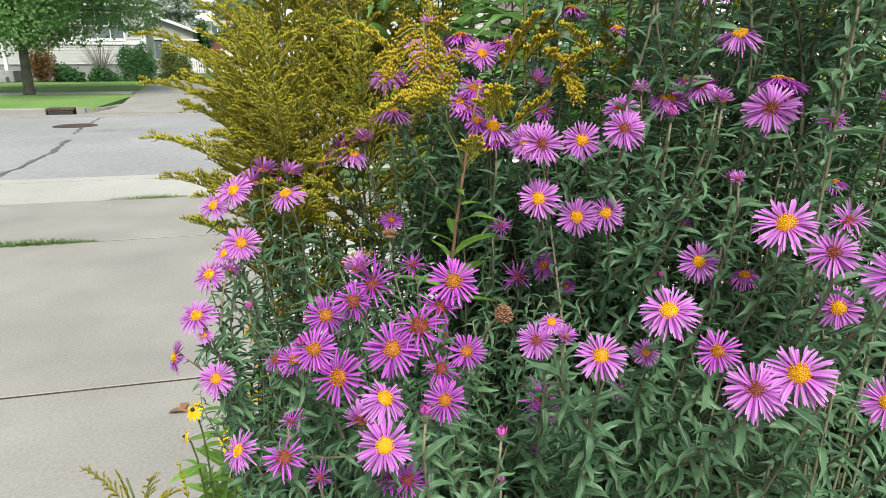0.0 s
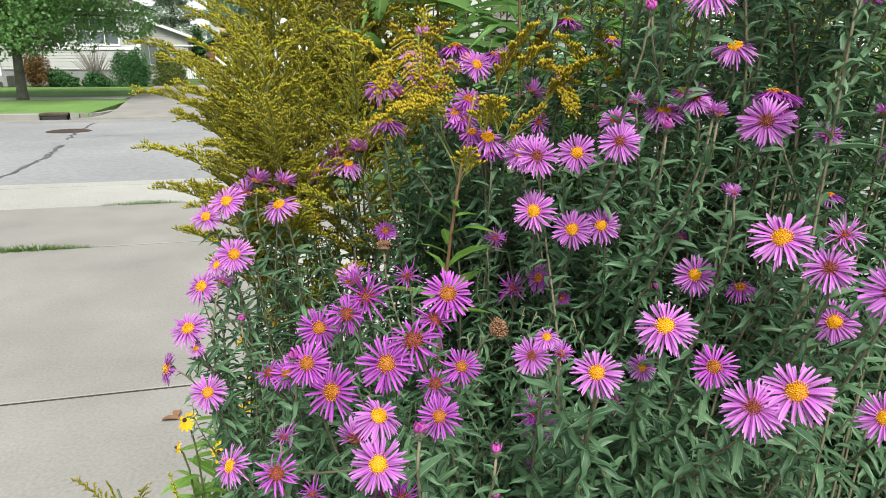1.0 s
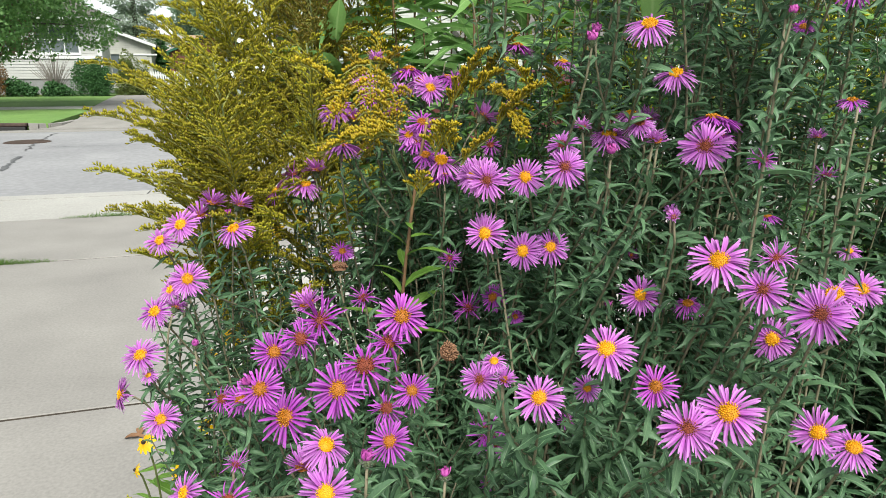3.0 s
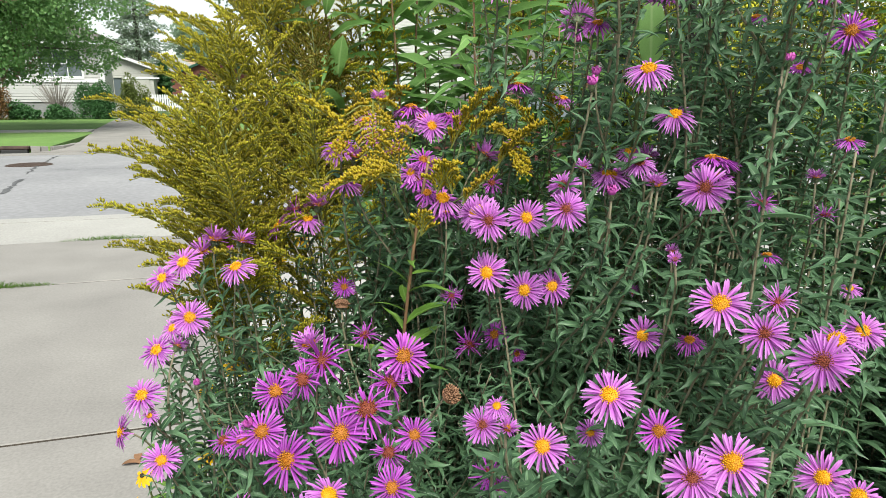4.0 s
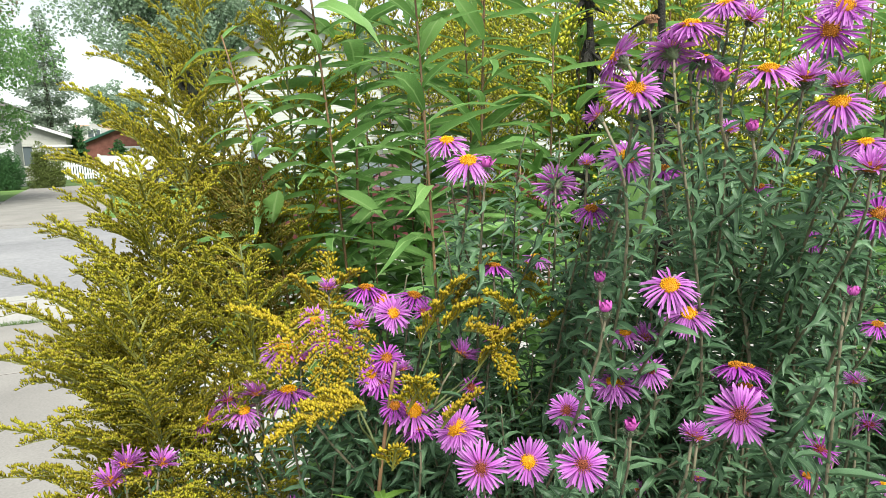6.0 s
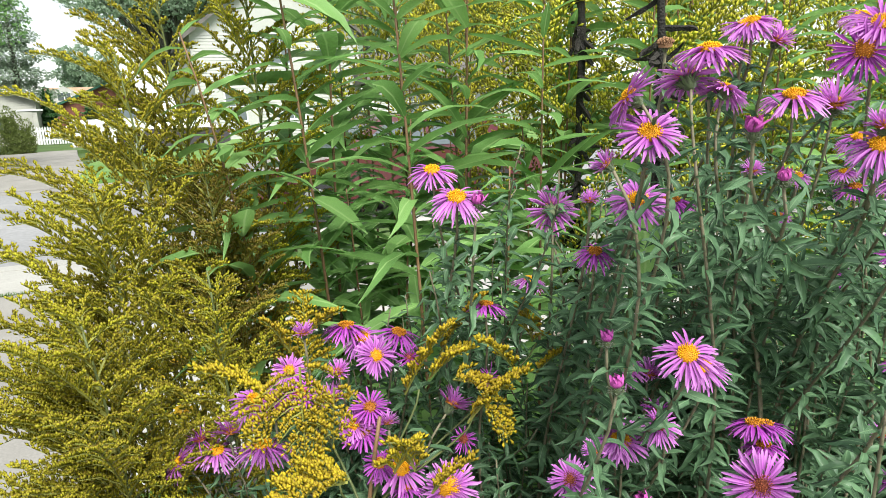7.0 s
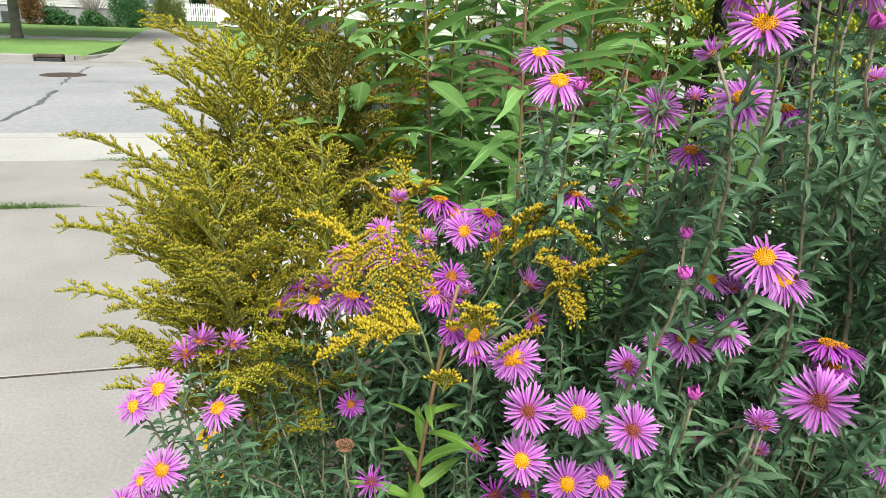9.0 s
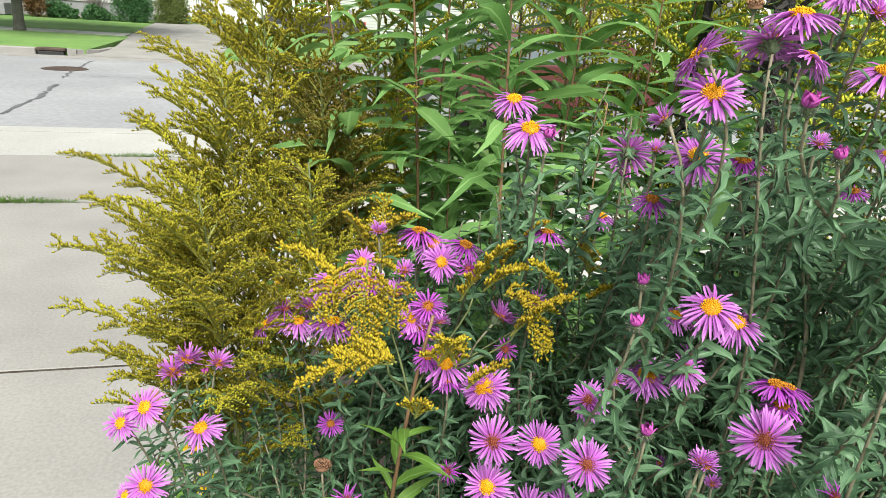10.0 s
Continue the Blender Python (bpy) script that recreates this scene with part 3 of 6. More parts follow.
house = thing("white_house", STREET @ pose(0, 36.5, 0), "white clapboard bungalow with wide front windows", "house")
wins = [(-8.62, -6.85, 1.95, 3.1), (-10.9, -9.2, 1.95, 3.1), (-14.6, -13.2, 1.3, 2.9)]
siding(house, SIDING, -16, -5.9, 0.75, 3.5, wins, 0.13)
part("foundation", Soup().box(-16, -5.92, 0.03, 0.3, -0.1, 0.75), FOUNDATION, house)
part("side_wall", Soup().box(-5.99, -5.88, 0.1, 2.4, 0.0, 3.5), SIDING, house)
part("back_wall", Soup().box(-16, -6, 2.3, 2.4, 0, 3.5), SIDING, house)
part("corner_board", Soup().box(-6.06, -5.86, -0.05, 0.12, 0.2, 3.5, 0.01), WHITE, house)
for w in wins:
    window(house, *w, bars=(2, 1))
part("sill_band", Soup().box(-12, -6.06, -0.07, -0.025, 1.66, 1.8, 0.01), WHITE, house)
rf = Soup().prism([(-16.6, 3.42), (-5.35, 3.42), (-5.35, 3.6), (-16.6, 3.6)], -0.6, 2.9)
part("eave", rf, WHITE, house)
part("roof", Soup().add([(-16.7, -0.7, 3.61), (-5.25, -0.7, 3.61), (-5.25, 3.0, 3.61), (-16.7, 3.0, 3.61), (-15, 1.15, 4.5), (-7.2, 1.15, 4.5)], [(0, 1, 5, 4), (1, 2, 5), (2, 3, 4, 5), (3, 0, 4)]), ROOF, house)
porch = part("porch", Soup().box(-13.2, -11.4, -1.6, 0, 0, 0.5, 0.02).box(-13.0, -11.6, -2.0, -1.6, 0, 0.25, 0.02), FOUNDATION, house, "grey porch step")
part("porch_post", Soup().box(-11.75, -11.6, -1.5, -1.35, 0.5, 3.4, 0.01), WHITE, house)
part("porch_post", Soup().box(-13.1, -12.95, -1.5, -1.35, 0.5, 3.4, 0.01), WHITE, house)

garage = thing("cream_garage", STREET @ pose(0, 47, 0), "cream clapboard garage with a low gable roof", "garage")
gw = [(-7.6, -6.6, 0.9, 2.05)]
siding(garage, CREAM, -12.0, -4.75, 0.0, 2.6, gw, 0.13)
um = -8.4
z = 2.6
while z < 3.85:
    h, h2 = (z - 2.6) / 1.35, (z + 0.13 - 2.6) / 1.35
    tri = Soup().add([(-12.0 + 3.6 * h, -0.022, z), (-4.75 - 3.65 * h, -0.022, z), (-4.75 - 3.65 * h2, 0, z + 0.13), (-12.0 + 3.6 * h2, 0, z + 0.13)], [(0, 1, 2, 3)])
    part("board", tri, CREAM, garage)
    z += 0.13
part("wall", Soup().prism([(-11.9, 0), (-4.86, 0), (-4.86, 2.6), (-8.4, 3.9), (-11.9, 2.6)], 0.11, 7), CREAM, garage)
part("side_wall", Soup().box(-4.85, -4.76, 0.1, 7, 0, 2.6), CREAM, garage)
window(garage, *gw[0], bars=(1, 0), trim=CREAM)
gd = part("door", Soup().box(-6.35, -5.0, -0.06, -0.024, 0.02, 1.98, 0.01), CREAM, garage, "cream panelled side door")
part("panel", Soup().box(-6.2, -5.75, -0.075, -0.061, 0.3, 1.8, 0.01), CREAM, gd)
part("panel", Soup().box(-5.6, -5.15, -0.075, -0.061, 0.3, 1.8, 0.01), CREAM, gd)
part("door_rail", Soup().box(-6.5, -4.4, -0.1, -0.03, 2.0, 2.1, 0.01), WHITE, garage)
gable_roof(garage, -12.0, -4.75, 0, 7, 2.66, 4.0, ROOF, 0.35, 0.1, WHITE)

picket = thing("picket_fence", STREET @ pose(0, 45, 0), "weathered white picket fence beside the garage", "fence")
u = -5.75
pm = None
while u < -3.0:
    if pm is None:
        pm = Soup().prism([(-0.045, 0.06), (0.045, 0.06), (0.045, 1.0), (0, 1.1), (-0.045, 1.0)], -0.02, 0.0).mesh("picket", WHITE, False)
    part("picket", pm, None, picket, m=pose(u, 0, 0))
    u += 0.135
part("rail", Soup().box(-5.8, -3.0, 0.0, 0.04, 0.3, 0.38), WHITE, picket)
part("rail", Soup().box(-5.8, -3.0, 0.0, 0.04, 0.8, 0.88), WHITE, picket)
part("post", Soup().box(-3.0, -2.88, -0.04, 0.08, 0, 1.15, 0.01), IRON, picket)

vinyl = thing("panel_fence", STREET @ pose(-2.5, 38.5, 0), "solid white vinyl panel fence", "fence")
for i in range(4):
    part("panel", Soup().box(i * 1.8 + 0.06, i * 1.8 + 1.74, -0.02, 0.02, 0.05, 1.38, 0.01), WHITE, vinyl)
    part("post", Soup().box(i * 1.8 - 0.06, i * 1.8 + 0.06, -0.06, 0.06, 0, 1.5, 0.015), WHITE, vinyl)
part("return_panel", Soup().box(-0.02, 0.02, 0.06, 6.4, 0.05, 1.42, 0.01), WHITE, vinyl)

brick = thing("brick_garage", STREET @ pose(0, 62, 0), "red brick garage with green roof trim", "garage")
part("wall", Soup().prism([(-4.9, 0), (2.4, 0), (2.4, 2.4), (-1.25, 4.0), (-4.9, 2.4)], 0, 6), BRICK_RED, brick)
gable_roof(brick, -4.9, 2.4, 0, 6, 2.5, 4.05, ROOF, 0.35, 0.12, GREEN_TRIM)
part("garage_door", Soup().box(-2.4, 2.1, -0.05, 0.0, 0.05, 2.1, 0.02), WHITE, brick, "white overhead door")

dormer = thing("dormer_house", STREET @ pose(0, 85, 0), "far house with a tan roof and dormer window", "house")
part("wall", Soup().box(-7.6, -2.4, 0, 7, 0, 2.8), SIDING, dormer)
part("roof", Soup().add([(-8, -0.5, 2.81), (-2, -0.5, 2.81), (-2, 7.5, 2.81), (-8, 7.5, 2.81), (-8, 3.5, 4.95), (-2, 3.5, 4.95)], [(0, 1, 5, 4), (2, 3, 4, 5), (1, 2, 5), (3, 0, 4)]), TAN_ROOF, dormer)
part("dormer_wall", Soup().prism([(-7.3, 2.9), (-4.3, 2.9), (-4.3, 4.2), (-5.8, 5.0), (-7.3, 4.2)], 0.2, 4), SIDING, dormer)
dd = part("dormer_window", Soup().box(-6.5, -5.1, 0.1, 0.19, 3.35, 4.35), WHITE, dormer)
part("pane", Soup().box(-6.42, -5.86, 0.06, 0.098, 3.45, 4.25), PANE, dd)
part("pane", Soup().box(-5.74, -5.18, 0.06, 0.098, 3.45, 4.25), PANE, dd)

gab = thing("white_gable_house", STREET @ pose(0, 38, 0), "white two-storey gabled house with blue-tinted windows", "house")
gwins = [(7.6, 8.7, 4.0, 5.5), (10.2, 11.2, 4.0, 5.5), (5.0, 6.0, 1.0, 2.5), (8.0, 9.2, 1.0, 2.6)]
siding(gab, SIDING, 3.6, 12.6, 0.0, 5.6, gwins, 0.16)
part("gable", Soup().prism([(3.6, 5.6), (12.6, 5.6), (8.1, 9.0)], 0.0, 0.1), SIDING, gab)
part("side_wall", Soup().box(3.5, 3.6, 0, 9, 0, 5.6), SIDING, gab)
for w in gwins:
    window(gab, *w, bars=(1, 1))
gable_roof(gab, 3.6, 12.6, 0, 9, 5.6, 9.0, ROOF, 0.45, 0.15, ROOF)
wing = thing("white_house_wing", STREET @ pose(0, 36, 0), "low white house wing beside the gabled house", "house")
siding(wing, SIDING, 12.7, 26, 0, 2.7, [(14, 15.5, 1, 2.3), (18, 20, 1, 2.3)], 0.16)
window(wing, 14, 15.5, 1, 2.3)
window(wing, 18, 20, 1, 2.3)
part("roof", Soup().add([(12.2, -0.5, 2.7), (26.5, -0.5, 2.7), (26.5, 8, 2.7), (12.2, 8, 2.7), (12.2, 3.7, 4.6), (26.5, 3.7, 4.6)], [(0, 1, 5, 4), (2, 3, 4, 5), (1, 2, 5), (3, 0, 4)]), ROOF, wing)


# ---------------- vehicles ----------------
def car(name, m, body, label, length=4.4, height=1.43, truck=False):
    c = thing(name, m, label, "car")
    h, L = height, length
    low = [(0, .30), (.35, .22), (L - .3, .22), (L, .32), (L - .02, .62), (L - .12, .78), (L - .9, .90), (1.35, .93), (.15, .78), (0, .6)]
    part("body", Soup().prism(low, -0.86, 0.86), body, c)
    cab = [(1.1, .9), (1.85, h - .03), (2.2, h), (3.1, h), (3.5, h - .08), (L - .35, .9)] if not truck else [(1.4, .9), (1.8, h - .03), (2.0, h), (3.0, h), (3.15, .9)]
    g = Soup()
    v0 = [(x, -0.82 if z < 1 else -0.64, z) for x, z in cab] + [(x, 0.82 if z < 1 else 0.64, z) for x, z in cab]
    k = len(cab)
    g.add(v0, [tuple(range(k)), tuple(range(2 * k - 1, k - 1, -1))] + [((i + 1) % k, i, k + i, k + (i + 1) % k) for i in range(k)])
    part("cabin", g, body, c)
    for sgn in (-1, 1):
        w = Soup()
        lo, hi = 0.97, h - 0.1
        xs = [(1.38, 1.92, 2.45, 2.45), (2.55, 2.55, 3.05, 3.5)] if not truck else [(1.55, 1.88, 2.9, 3.0)]
        for a, b2, cc, d in xs:
            y = lambda z: sgn * (0.825 - 0.18 * (z - .9) / (h - .9) + 0.004)
            w.add([(a, y(lo), lo), (b2, y(hi), hi), (cc, y(hi), hi), (d, y(lo), lo)], [(0, 1, 2, 3)])
        part("side_window", w, PANE, c)
    ws = Soup().add([(1.14, -.74, .96), (1.14, .74, .96), (1.8, .6, h - .07), (1.8, -.6, h - .07)], [(0, 1, 2, 3)])
    part("windscreen", ws, PANE, c)
    for x in (.75, L - .85):
        for sgn in (-1, 1):
            t = Soup()
            ring = [(x + .31 * math.cos(i * math.pi / 10), .31 + .31 * math.sin(i * math.pi / 10)) for i in range(20)]
            t.prism(ring, min(sgn * .70, sgn * .88), max(sgn * .70, sgn * .88))
            wheel = part("wheel", t, RUBBER, c)
            rim = [(x + .19 * math.cos(i * math.pi / 8), .31 + .19 * math.sin(i * math.pi / 8)) for i in range(16)]
            part("rim", Soup().prism(rim, min(sgn * .87, sgn * .89), max(sgn * .87, sgn * .89)), STEEL, wheel)
    for y in (-.62, .62):
        part("tail_light", Soup().box(L - .06, L + .004, y - .16, y + .16, .62, .76, .01), LAMP_GLASS, c)
        part("headlight", Soup().box(-.004, .1, y - .18, y + .18, .58, .70, .01), STEEL, c)
    return c


car("red_car", STREET @ pose(1.5, 9.75, -0.09), CAR_RED, "dark red sedan parked along the near kerb")
car("dark_car", STREET @ pose(-0.4, 29.4, 0.03), CAR_DARK, "dark car parked on the grass by the driveway", 4.2, 1.35)
car("white_pickup", STREET @ pose(-2.3, 50, 0.02), CAR_WHITE, "white pickup truck behind the panel fence", 5.2, 2.0, True)


# ---------------- trees and shrubs ----------------
def leaf_cloud(rng, blobs, count, size, droop=0.3):
    c = np.array([b[0] for b in blobs])
    r = np.array([b[1] for b in blobs])
    i = rng.integers(len(blobs), size=count)
    d = units(rng.normal(size=(count, 3)))
    p = c[i] + d * r[i] * (rng.uniform(0.55, 1.0, (count, 1)) ** 0.6)
    y = rng.normal(size=(count, 3)) + np.array([0, 0, -droop])
    z = rng.normal(size=(count, 3)) * 0.7 + d * 0.6 + np.array([0, 0, 0.5])
    return frames_at(p, y, z, size * rng.uniform(0.6, 1.3, count))


def tree(name, m, label, height, trunk_r, fork, centre, radii, blobs, leaves, size, material, seed, extra=None, category="tree", lowest=None):
    rng = np.random.default_rng(seed)
    t = thing(name, m, label, category)
    tr = Soup()
    top = np.array([centre[0] * 0.5, centre[1] * 0.5, fork])
    tr.tube([(0, 0, -0.1), (0, 0, 0.15), (0.02, 0, fork * 0.5), top], [trunk_r * 1.35, trunk_r * 1.05, trunk_r * 0.9, trunk_r * 0.8], 10)
    bl = []
    for i in range(blobs):
        d = rng.normal(size=3)
        d /= np.linalg.norm(d)
        p = np.asarray(centre) + d * np.asarray(radii) * rng.uniform(0.35, 1.0)
        if lowest is not None and p[2] < lowest:
            p[2] = lowest + rng.uniform(0, 0.8)
        r = np.asarray(radii) * rng.uniform(0.16, 0.30)
        bl.append((p, r))
        if i % 3 == 0:
            mid = top + (p - top) * 0.5 + np.array([0, 0, 0.12 * np.linalg.norm(p - top)])
            tr.tube(bezier(top - np.array([0, 0, 0.3]), top + (mid - top) * 0.5, mid, p, 7), list(np.linspace(trunk_r * 0.45, trunk_r * 0.06, 7)), 5)
    part("trunk", tr, BARK, t, smooth=True)
    part("crown", Soup().many(TREE_BLADE, leaf_cloud(rng, bl, leaves, size)), material, t, kind="stuff")
    if extra:
        n, mt = extra
        part("turning_leaves", Soup().many(TREE_BLADE, leaf_cloud(rng, [bl[i] for i in range(0, len(bl), 5)], n, size)), mt, t, kind="stuff")
    return t


tree("street_tree", STREET @ pose(-7.45, 23.9, 0.03), "broad green street tree turning reddish, growing in the verge", 9, 0.155, 2.2, (0.1, 0, 4.5), (4.5, 4.0, 3.5), 150, 88000, 0.105, TREE_LEAF, 5, (6000, TREE_RED), lowest=1.85)
# trees with the pale far leaf carry their haze in the leaf colour
tree("maple_tree", STREET @ pose(4.0, 56, 0), "large maple behind the houses, its grey-green paled for haze", 18, 0.45, 4.5, (-1.0, 0, 12.5), (8.5, 7, 6.0), 150, 45000, 0.27, HAZED_LEAF, 6, lowest=6.5)
tree("hazy_tree", STREET @ pose(-4.0, 112, 0), "distant rounded hazy tree", 13, 0.4, 4, (0, 0, 7.5), (4.8, 4.5, 4.5), 70, 9000, 0.4, HAZED_LEAF, 7)
tree("garden_tree", STREET @ pose(17, 62, 0), "leafy tree behind the white houses", 14, 0.4, 4, (0, 0, 8), (8, 6, 6), 90, 8000, 0.55, HAZED_LEAF, 8)
tree("garden_tree", STREET @ pose(30, 58, 0), "tall leafy tree behind the white houses", 15, 0.4, 4, (0, 0, 8), (8, 6, 7), 90, 8000, 0.55, TREE_LEAF, 9)
tree("garden_tree", STREET @ pose(-18, 60, 0), "leafy tree behind the bungalow", 13, 0.4, 4, (0, 0, 8), (7, 6, 5.5), 80, 7000, 0.5, HAZED_LEAF, 10)


def conifer(name, m, label, height, radius, seed, count, material, size):
    rng = np.random.default_rng(seed)
    t = thing(name, m, label, "tree")
    part("trunk", Soup().tube([(0, 0, 0), (0, 0, height)], [radius * 0.09, 0.02], 7), BARK, t, smooth=True)
    h = 1 - np.sqrt(rng.uniform(0.0, 0.97, count))
    a = rng.uniform(0, 2 * math.pi, count)
    rr = radius * (1 - h) ** 0.85 * (0.7 + 0.3 * np.sin(h * 55)) * rng.uniform(0.35, 1.08, count) + 0.04
    o = np.stack([np.cos(a), np.sin(a), np.full(count, -0.25)], 1)
    p = np.stack([rr * np.cos(a), rr * np.sin(a), height * h], 1)
    mats = frames_at(p, o + rng.normal(size=(count, 3)) * 0.35, np.array([0, 0, 1.0]) + rng.normal(size=(count, 3)) * 0.5, size * rng.uniform(0.6, 1.3, count))
    part("crown", Soup().many(TREE_BLADE, mats), material, t, kind="stuff")


# the spruce's needle colour is lightened to stand for haze
conifer("spruce_tree", STREET @ pose(-8.2, 70, 0), "tall loose spruce behind the garage, its grey-green paled for haze", 14.5, 4.6, 21, 14000, HAZED_NEEDLES, 0.26)
conifer("arborvitae", STREET @ pose(-4.35, 49.5, 0), "narrow dark arborvitae beside the cream garage", 3.6, 0.9, 22, 5200, SHRUB, 0.14)
conifer("arborvitae", STREET @ pose(-2.2, 55, 0), "rounded evergreen in front of the brick garage", 2.6, 1.5, 23, 5200, SHRUB, 0.15)


def bush(name, m, label, radii, count, size, material, seed):
    rng = np.random.default_rng(seed)
    t = thing(name, m, label, "shrub")
    bl = []
    for _ in range(26):
        d = rng.normal(size=3)
        d /= np.linalg.norm(d)
        d[2] = abs(d[2])
        bl.append((np.array([0, 0, radii[2] * 0.15]) + d * np.asarray(radii) * rng.uniform(0.3, 0.75), np.asarray(radii) * 0.3))
    st = Soup()
    for i in range(5):
        st.tube([(0, 0, 0), tuple(bl[i][0])], [0.03, 0.01], 5)
    part("stem", st, BARK, t)
    mats = leaf_cloud(rng, bl, count, size)
    mats = mats[mats[:, 2, 3] > 0.02]
    part("foliage", Soup().many(TREE_BLADE, mats), material, t, kind="stuff")


bush("round_shrub", STREET @ pose(-5.95, 33.9, 0), "round dark green shrub against the bungalow", (1.15, 0.8, 1.8), 12000, 0.075, SHRUB, 31)
bush("olive_shrub", STREET @ pose(-4.45, 34.8, 0), "olive green shrub beside the driveway", (0.95, 0.7, 2.0), 9000, 0.075, OLIVE_SHRUB, 32)
bush("low_shrub", STREET @ pose(-9.0, 34.6, 0), "low dark shrub under the bungalow windows", (0.9, 0.6, 0.8), 2200, 0.11, SHRUB, 33)
bush("low_shrub", STREET @ pose(-7.6, 34.7, 0), "low dark shrub under the bungalow windows", (0.8, 0.6, 0.7), 2000, 0.11, SHRUB, 34)
bush("rust_shrub", STREET @ pose(-10.0, 34.4, 0), "rust and green shrub by the bungalow porch", (0.75, 0.7, 1.55), 6000, 0.07, RUST_SHRUB, 35)
twiggy = thing("bare_shrub", STREET @ pose(-7.7, 34.9, 0), "leafless grey twiggy shrub against the white siding", "shrub")
rng = np.random.default_rng(36)
tw = Soup()
for i in range(110):
    a, r = rng.uniform(0, 6.28), rng.uniform(0.2, 1.15)
    e = np.array([r * math.cos(a), r * math.sin(a) * 0.6, rng.uniform(1.0, 2.0)])
    tw.tube(bezier((e[0] * .1, e[1] * .1, 0), (e[0] * .2, e[1] * .2, e[2] * .5), e * np.array([.8, .8, .8]), e, 5), [0.014, 0.011, 0.009, 0.007, 0.004], 3)
part("twig", tw, TWIG, twiggy)


# ---------------- asters ----------------
def ray_head(seed, count, kind):
    """Rays of a flower of radius 1 about +z."""
    rng = np.random.default_rng(seed)
    s = Soup()
    whorls = {"flat": ((0.5, -0.02, 0.06), (0.5, 0.07, 0.16)), "nod": ((0.55, 0.0, -0.12), (0.45, 0.06, -0.02)), "aged": ((0.6, -0.05, -0.25), (0.4, 0.05, 0.1)), "ragged": ((0.5, 0.0, 0.2), (0.5, 0.1, 0.5)), "cup": ((0.45, 0.0, 0.35), (0.35, 0.08, 0.8), (0.2, 0.12, 1.3)), "shut": ((1.0, 0.0, 2.6),)}[kind]
    for share, z0, slope in whorls:
        k = max(5, int(count * share))
        for i in range(k):
            a = 2 * math.pi * (i + rng.uniform(-0.55, 0.55)) / k + z0 * 7
            jit = {"flat": 0.13, "nod": 0.14, "aged": 0.28, "ragged": 0.45, "cup": 0.16, "shut": 0.1}[kind]
            sl = slope + rng.normal(0, jit)
            ln = rng.uniform(0.80, 1.08) * {"flat": 1, "nod": 1, "aged": 0.95, "ragged": 0.95, "cup": 0.8, "shut": 0.45}[kind]
            th = math.atan(sl)
            bend = {"flat": 0.20, "nod": 0.32, "aged": 0.30, "ragged": rng.normal(0.1, 0.35), "cup": 0.05, "shut": -0.15}[kind] + rng.normal(0, 0.05)
            wide = {"flat": 0.042, "nod": 0.042, "aged": 0.033, "ragged": 0.031, "cup": 0.040, "shut": 0.07}[kind] * rng.uniform(0.85, 1.15)
            side = rng.normal(0, 0.10 if kind in ("flat", "nod") else 0.18)
            ca, sa = math.cos(a), math.sin(a)
            v, at = [], []
            for q, w in ((0.0, 0.5), (0.35, 0.9), (0.7, 1.0), (0.92, 0.75), (1.0, 0.25)):
                r = 0.13 + (ln - 0.13) * q * math.cos(th)
                if kind == "shut":
                    r = 0.17 + 0.16 * math.sin(math.pi * min(q, 0.9)) - 0.10 * q
                z = z0 + ln * q * math.sin(th) - bend * ln * q * q
                off = side * q * q
                groove = 0.42 * wide * w
                for o, dz in ((-1, groove), (0, -groove), (1, groove)):
                    t = o * wide * w + off
                    v.append((r * ca - t * sa, r * sa + t * ca, z + dz))
                    at.append((abs(o), q))
            f = []
            for j in range(4):
                b = j * 3
                f += [(b, b + 1, b + 4, b + 3), (b + 1, b + 2, b + 5, b + 4)]
            s.add(v, f, at)
    return s


def disc_head(seed, radius, dome, count, tall):
    rng = np.random.default_rng(seed)
    s = Soup()
    rings = [(0.0, dome * 0.9), (radius * 0.55, dome * 0.75), (radius * 0.9, dome * 0.35), (radius * 0.95, -0.03)]
    v = [(0, 0, rings[0][1])]
    for r, z in rings[1:]:
        v += [(r * math.cos(i * math.pi / 6), r * math.sin(i * math.pi / 6), z) for i in range(12)]
    f = [(0, 1 + i, 1 + (i + 1) % 12) for i in range(12)]
    for k in range(2):
        f += [(1 + k * 12 + i, 13 + k * 12 + i, 13 + k * 12 + (i + 1) % 12, 1 + k * 12 + (i + 1) % 12) for i in range(12)]
    s.add(v, f, [(0, 0.3)] * len(v))
    mats = []
    for i in range(count):
        r = 0.95 * radius * math.sqrt((i + 0.5) / count)
        a = i * 2.39996
        q = r / radius
        z = dome * (0.9 - 0.7 * q * q) - 0.02
        d = np.array([math.cos(a) * q * 0.7, math.sin(a) * q * 0.7, 1.0]) + rng.normal(size=3) * 0.12
        mats.append(frame_at((r * math.cos(a), r * math.sin(a), z), d, (math.cos(a), math.sin(a), 0.01), tall * rng.uniform(0.75, 1.2)))
    return s.many(DISC_FLORET, mats)


